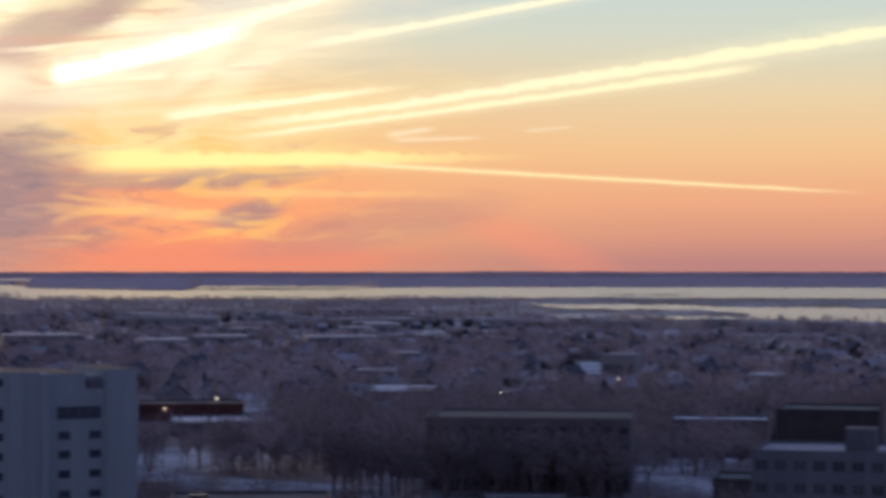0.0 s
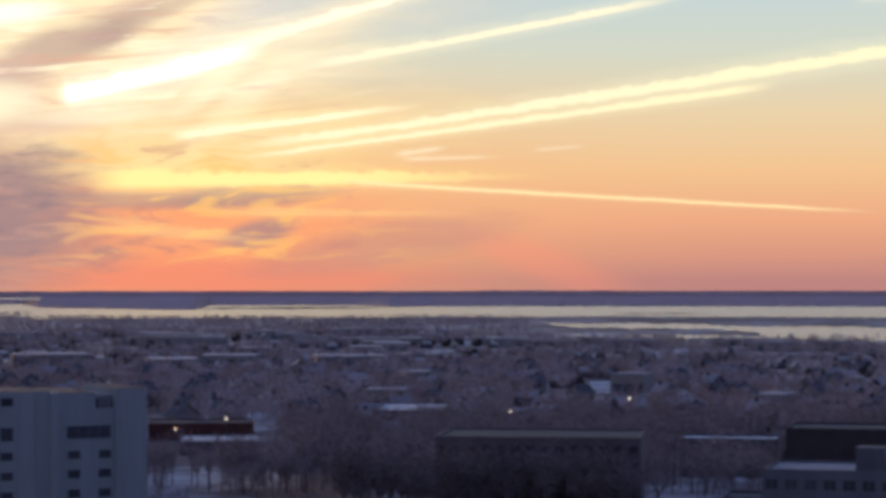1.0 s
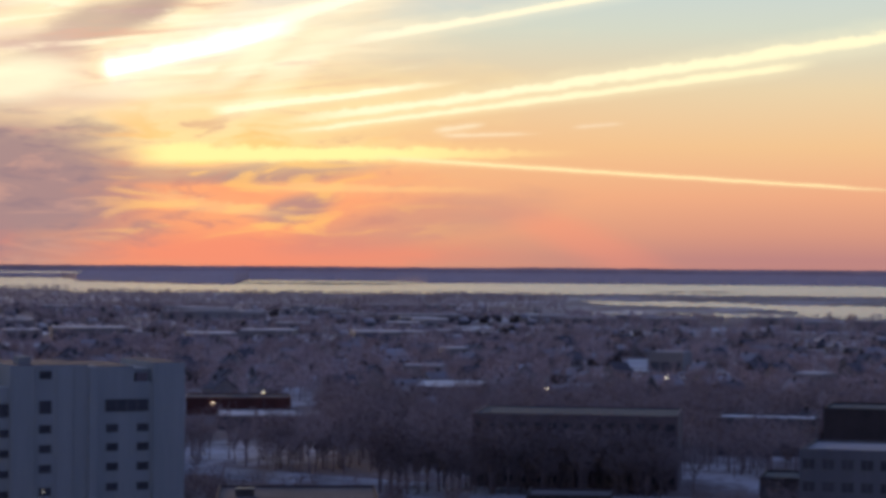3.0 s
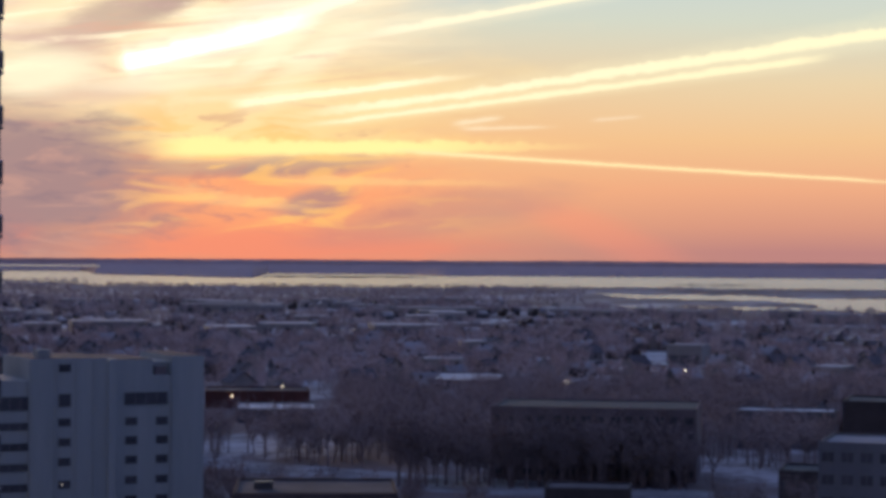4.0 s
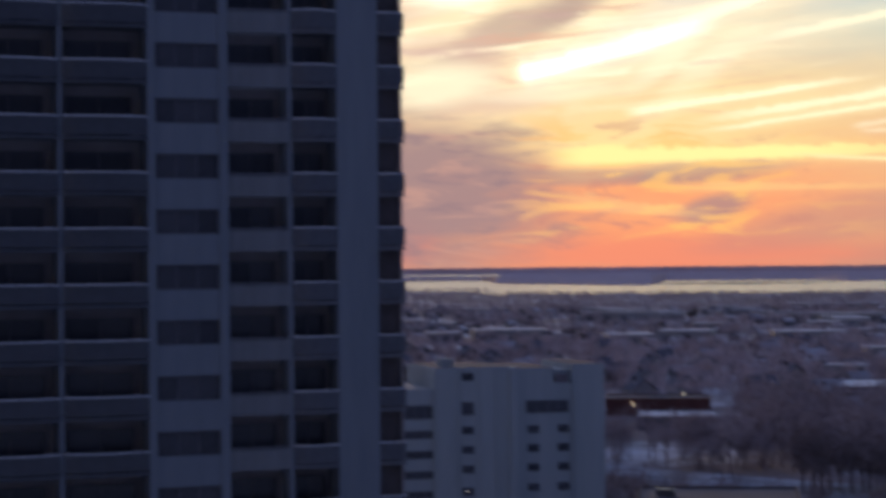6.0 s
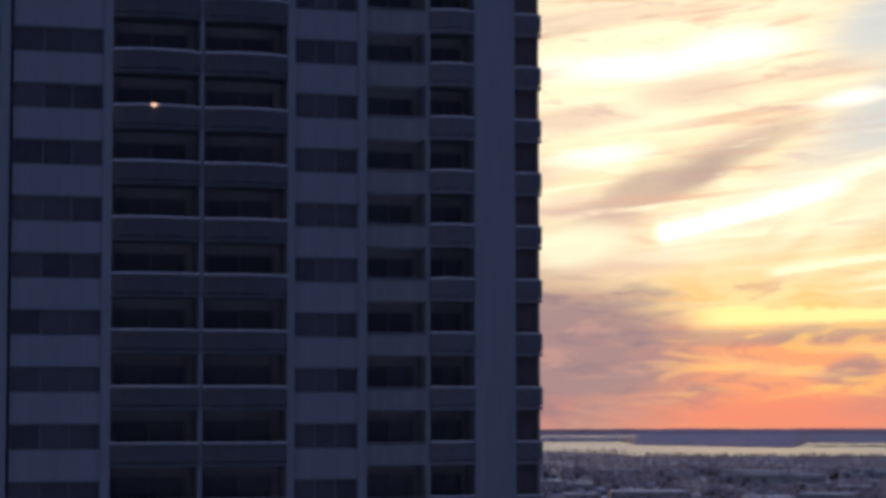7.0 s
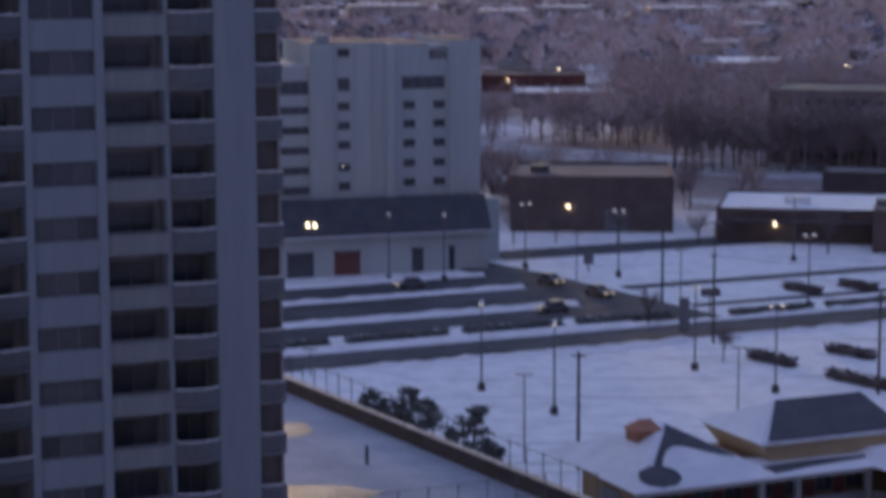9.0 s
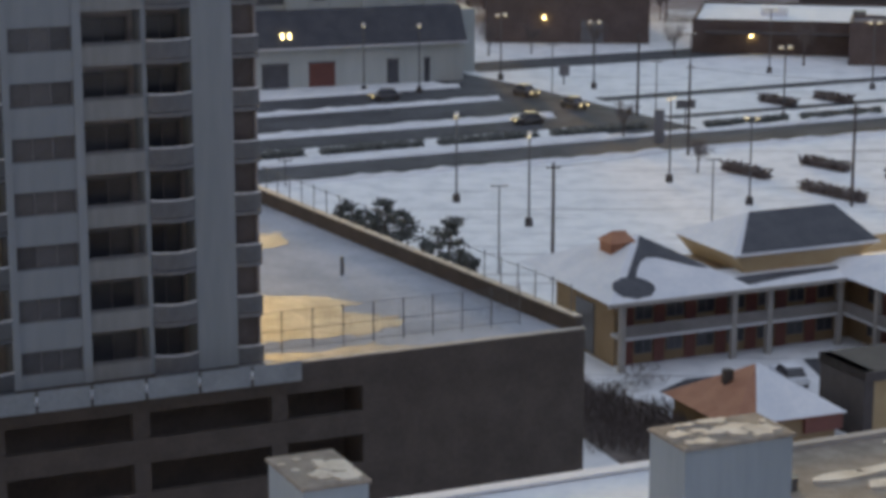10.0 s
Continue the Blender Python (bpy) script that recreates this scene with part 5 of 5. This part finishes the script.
# the farther belts take twig colours with more haze mixed in
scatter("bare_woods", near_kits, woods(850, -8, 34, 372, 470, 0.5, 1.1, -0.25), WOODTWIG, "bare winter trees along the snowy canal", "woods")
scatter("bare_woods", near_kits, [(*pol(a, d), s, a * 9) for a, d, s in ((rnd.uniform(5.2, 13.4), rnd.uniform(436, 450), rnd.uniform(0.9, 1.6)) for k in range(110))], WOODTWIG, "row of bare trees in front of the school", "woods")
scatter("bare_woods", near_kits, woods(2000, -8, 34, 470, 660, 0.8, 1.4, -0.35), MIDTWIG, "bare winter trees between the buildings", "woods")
scatter("bare_woods", far_kits, woods(4000, -9, 34, 640, 1100, 0.6, 1.1, -0.25), FARTWIG, "bare winter trees among the houses", "woods")
scatter("bare_woods", far_kits, woods(2500, 10, 34, 1100, 1700, 0.5, 0.95, -0.3) + woods(3000, -10, 10.5, 1100, 1900, 0.5, 0.95, -0.15), HAZETWIG, "distant bare trees among houses", "woods")
scatter("bare_woods", far_kits, [p for p in woods(1500, 6.5, 34, 2440, 2740, 0.25, 0.5, -0.4)], HAZETWIG, "distant wooded spit beside the river", "woods")
scatter("bare_woods", far_kits, woods(4200, -12, 10, 1900, 2740, 0.4, 0.8, -0.3) + woods(500, -12, -2.8, 2740, 3140, 0.4, 0.8, -0.3), HAZETWIG, "distant dark woods on the river bank", "woods")


def single_tree(x, y, h, seed):
    t = thing("bare_tree", Matrix.Translation((x, y, 0)), "bare winter tree standing in the snow", "tree", "bare trees")
    bm = twig_tree(seed, h, 420, 0.035)
    bm.faces.ensure_lookup_table()
    trunk = bmesh.new()
    tube(trunk, (0, 0, 0), (0.1, 0, h * 0.47), 0.024 * h, 0.013 * h, 7)
    part("trunk", trunk, TWIG, t)
    part("crown", bm, TWIG, t)


for k, (x, y, h) in enumerate(((6.0, 332, 6), (12.5, 334, 5), (22, 334, 6), (27.5, 240, 4.5), (34, 332, 6), (-2, 338, 9), (52, 322, 7), (66, 318, 7), (21, 262, 5), (3.0, 375, 9), (9.0, 380, 9))):
    single_tree(x, y, h, 60 + k)


def conifer(x, y, h, seed, lean=0.0):
    rnd = random.Random(seed)
    t = thing("pine_tree", Matrix.Translation((x, y, 0)), "dark ragged pine tree beside the snowy lot", "tree", "pines beside the garage")
    part("trunk", tube(bmesh.new(), (0, 0, 0), (lean, 0, h), 0.22, 0.04, 7), TWIG, t)
    bm = bmesh.new()
    for k in range(int(h * 11)):
        f = rnd.uniform(0.15, 1.0)
        a = rnd.uniform(0, 6.28)
        r = h * 0.62 * (1.12 - f) ** 0.6 * rnd.uniform(0.5, 1.1)
        s = Vector((lean * f, 0, h * f))
        e = s + Vector((math.cos(a) * r, math.sin(a) * r, r * rnd.uniform(0.0, 0.35)))
        for j in range(20):
            c = s.lerp(e, rnd.uniform(0.25, 1.0))
            d = Vector((rnd.gauss(0, 1), rnd.gauss(0, 1), rnd.gauss(0.2, 0.6))).normalized() * rnd.uniform(0.3, 0.7)
            w = d.orthogonal().normalized() * rnd.uniform(0.07, 0.16)
            bm.faces.new([bm.verts.new(v) for v in (c - w, c + w, c + d)])
    part("crown", bm, FIR, t)


for k, (x, y, h) in enumerate(((-10.4, 208.0, 4.0), (-9.0, 206.0, 3.2), (-6.2, 202.0, 5.4), (-4.6, 200.0, 4.6), (-7.6, 203.5, 3.6), (-0.2, 193.0, 5.6), (0.8, 190.0, 3.0), (1.8, 190.0, 2.2), (-2.4, 196.0, 2.6))):
    conifer(x, y, h * 0.88, 90 + k, 0.5)


# ------------------------------------------------------------------ houses of the town
def house_data(w, d, h, roof, wall_mat, roof_mat):
    wall = boxes((-w / 2, w / 2, -d / 2, d / 2, 0, h))
    v = [wall.verts.new(p) for p in ((-w / 2, -d / 2, h), (-w / 2, d / 2, h), (-w / 2, 0, h + roof * 0.93), (w / 2, -d / 2, h), (w / 2, d / 2, h), (w / 2, 0, h + roof * 0.93))]
    wall.faces.new((v[0], v[2], v[1]))
    wall.faces.new((v[3], v[4], v[5]))
    rb = bmesh.new()
    for s in (-1, 1):
        p = [(-w / 2 - 0.4, s * (d / 2 + 0.5), h - 0.3), (w / 2 + 0.4, s * (d / 2 + 0.5), h - 0.3), (w / 2 + 0.4, 0, h + roof), (-w / 2 - 0.4, 0, h + roof)]
        a = [rb.verts.new(q) for q in p]
        b = [rb.verts.new((x, y, z + 0.25)) for x, y, z in p]
        rb.faces.new(b if s < 0 else b[::-1])
        rb.faces.new(a[::-1] if s < 0 else a)
        for i in range(4):
            rb.faces.new((a[i], a[(i + 1) % 4], b[(i + 1) % 4], b[i]))
    ch = boxes((w * 0.18, w * 0.18 + 0.8, 0.3, 1.1, h, h + roof + 0.9))
    win = boxes((0, 1.1, -0.06, 0.02, 0, 1.3))
    return data("wall", wall, wall_mat), data("roof", rb, roof_mat), data("chimney", ch, BRICKWALL), data("window", win, GLASS), (w, d, h)


KINDS = [(house_data(7.5, 7, 4.9, 2.8, STUCCO, TOWNSNOW), "pale house with a thinly snowed gable roof"),
         (house_data(10, 7.5, 4.2, 3.0, GREYWALL, TOWNSNOW), "grey house with a snowy gable roof"),
         (house_data(8.5, 7, 5.2, 3.2, BRICKWALL, TOWNROOF), "brown brick house with a dark roof"),
         (house_data(15, 9, 3.6, 2.2, BRICKWALL, TOWNSNOW), "long low brick house with a snowy roof"),
         (house_data(7, 8, 5.6, 3.0, STUCCO, TOWNROOF), "pale stucco house with a dark gable roof")]


def house(k, x, y, turn):
    (wall, roof, ch, win, (w, d, h)), lab = KINDS[k]
    ob = thing("house", Matrix.Translation((x, y, 0)) @ pose(0, 0, 0, 0, 0, turn), lab + " among bare trees", "house", "houses of the town")
    place("wall", wall, ob)
    place("roof", roof, ob)
    place("chimney", ch, ob)
    for i in range(3):
        for z in (1.0, 3.4) if h > 4.8 else (1.2,):
            place("window", win, ob, -w / 2 + w * (i + 0.5) / 3 - 0.55, -d / 2, z)


def house_spots(count, d0, d1, gap):
    out = []
    while len(out) < count:
        a, d = rnd.uniform(-9, 33), math.sqrt(rnd.uniform(d0 * d0, d1 * d1))
        x, y = pol(a, d)
        if free(a, d) and all((x - p) ** 2 + (y - q) ** 2 > gap * gap for p, q in out):
            out.append((x, y))
    return out


for x, y in house_spots(225, 560, 1100, 15):
    house(rnd.choice((0, 1, 1, 2, 2, 3, 4, 4)), x, y, GRID + rnd.choice((0, 90)) + rnd.uniform(-6, 6))
for k in range(3):
    (wall, roof, *_), lab = KINDS[k]
    spots = [(x, y, rnd.uniform(0.45, 0.85), radians(GRID + rnd.choice((0, 90)))) for x, y in house_spots(330, 1050, 1900, 13) if math.degrees(math.atan2(x, y)) < 10 or math.hypot(x, y) < 1400]
    for me, mt, nm in ((wall, (STUCCO, GREYWALL, BRICKWALL)[k], "far_houses"), (roof, (TOWNSNOW, TOWNSNOW, TOWNROOF)[k], "far_roofs")):
        bm = bmesh.new()
        bm.from_mesh(me)
        scatter(nm, [arrays(bm)], spots, mt, "distant town houses under snow" if nm == "far_houses" else "distant roofs of the town", "houses")


# long low sheds whose snowy roofs lie as thin streaks over the trees
def warehouse(az, d, w, depth, h, turn):
    x, y = pol(az, d)
    ob = thing("warehouse", Matrix.Translation((x, y, 0)) @ pose(0, 0, 0, 0, 0, turn - az), "long low warehouse under snow among bare trees", "warehouse", "warehouses of the town")
    part("wall", boxes((-w / 2, w / 2, 0, depth, 0, h)), STUCCO, ob)
    part("roof_snow", boxes((-w / 2 + 0.4, w / 2 - 0.4, 0.4, depth - 0.4, h, h + 0.25)), STREAKSNOW, ob, "windswept snow on the flat roof")
    for k in range(3):
        part("door", boxes((w * (k - 1) * 0.3 - 2, w * (k - 1) * 0.3 + 2, -0.08, 0.0, 0, 4)), FRAME, ob)


rnd = random.Random(77)
for k in range(34):
    warehouse(rnd.uniform(-7, 9), rnd.uniform(1150, 1900), rnd.uniform(14, 46), rnd.uniform(16, 40), rnd.uniform(5.0, 7.0), rnd.uniform(-7, 7))
for k in range(20):
    warehouse(rnd.uniform(6, 30), rnd.uniform(1430, 1640), rnd.uniform(14, 44), rnd.uniform(16, 34), rnd.uniform(5.0, 6.5), rnd.uniform(-7, 7))
for k in range(12):
    warehouse(rnd.uniform(4, 30), rnd.uniform(720, 1150), rnd.uniform(8, 18), rnd.uniform(10, 18), rnd.uniform(6.5, 8.5), rnd.uniform(-20, 20))


# a few lit lamps far off in the town
def town_lamp(az, d, h):
    x, y = pol(az, d)
    ob = thing("street_lamp", Matrix.Translation((x, y, 0)), "distant street lamp with a glowing head", "street lamp", "lit lamps in the town")
    part("pole", tube(bmesh.new(), (0, 0, 0), (0, 0, h), 0.12, 0.08, 6), POLE, ob)
    part("lamp_head", boxes((-0.18, 0.18, -0.18, 0.18, h, h + 0.3)), LAMPLIGHT, ob, "glowing lamp head")


for az, d, h in ((9.54, 622, 10.0), (12.6, 730, 8), (2.2, 645, 7)):
    town_lamp(az, d, h)


# ------------------------------------------------------------------ the far shore
BANK = ((-45, 4540), (-2.9, 4540), (-2.6, 3960), (-1.2, 3800), (0.9, 3580), (1.5, 3600), (1.75, 4230), (5.6, 4230), (6.3, 3960), (7.7, 4040), (16.5, 4050), (24, 4000), (55, 3950))


def bank(a):
    """How far off the far bank begins."""
    for (a0, d0), (a1, d1) in zip(BANK, BANK[1:]):
        if a <= a1:
            return d0 + (d1 - d0) * max(0.0, (a - a0) / (a1 - a0))
    return BANK[-1][1]


def far_shore():
    bm = bmesh.new()
    rows = []
    for k in range(501):
        a = -45 + 100 * k / 500
        n = noise.fractal(Vector((a * 0.35, 0, 1.7)), 0.8, 2.0, 5)
        w = noise.fractal(Vector((a * 1.7, 4.0, 0.7)), 0.8, 2.0, 5)
        b = min(bank(a) + 35 * w, 4585)
        prof, teeth = [(b, 0.0)], 14
        for i in range(teeth):
            f = i / teeth
            d = b + (4860 - b) * f
            lift = noise.noise(Vector((a * 2.3, i * 3.1, 0.4)))
            prof += [(d + 3, 12 * f ** 1.3 + 2.9 + 0.9 * lift), (d + (4860 - b) / teeth * 0.9, 12 * f ** 1.3 + 1.5)]
        prof += [(4860, 24.6 + 1.0 * n + 0.8 * w), (4900, 18.0)]
        rows.append([bm.verts.new((*pol(a, d), z)) for d, z in prof])
    for p, q in zip(rows, rows[1:]):
        for i in range(len(p) - 1):
            bm.faces.new((p[i], q[i], q[i + 1], p[i + 1]))
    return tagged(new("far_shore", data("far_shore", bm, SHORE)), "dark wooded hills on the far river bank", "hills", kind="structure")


far_shore()
# raised strip in place of a river channel lying farther off
bm = bmesh.new()
ends = [[bm.verts.new((*pol(a, d), 47 - (47 - z) * 0.995)) for d, z in ((4440, 10.2), (4485, 12.0))] for a in (-9.0, -5.0, -3.4, -2.5)]
for p, q in zip(ends, ends[1:]):
    bm.faces.new((p[0], q[0], q[1], p[1]))
tagged(new("far_channel", data("far_channel", bm, WATER)), "thin pale strip standing in for water beyond the far bank", "pond", kind="structure")
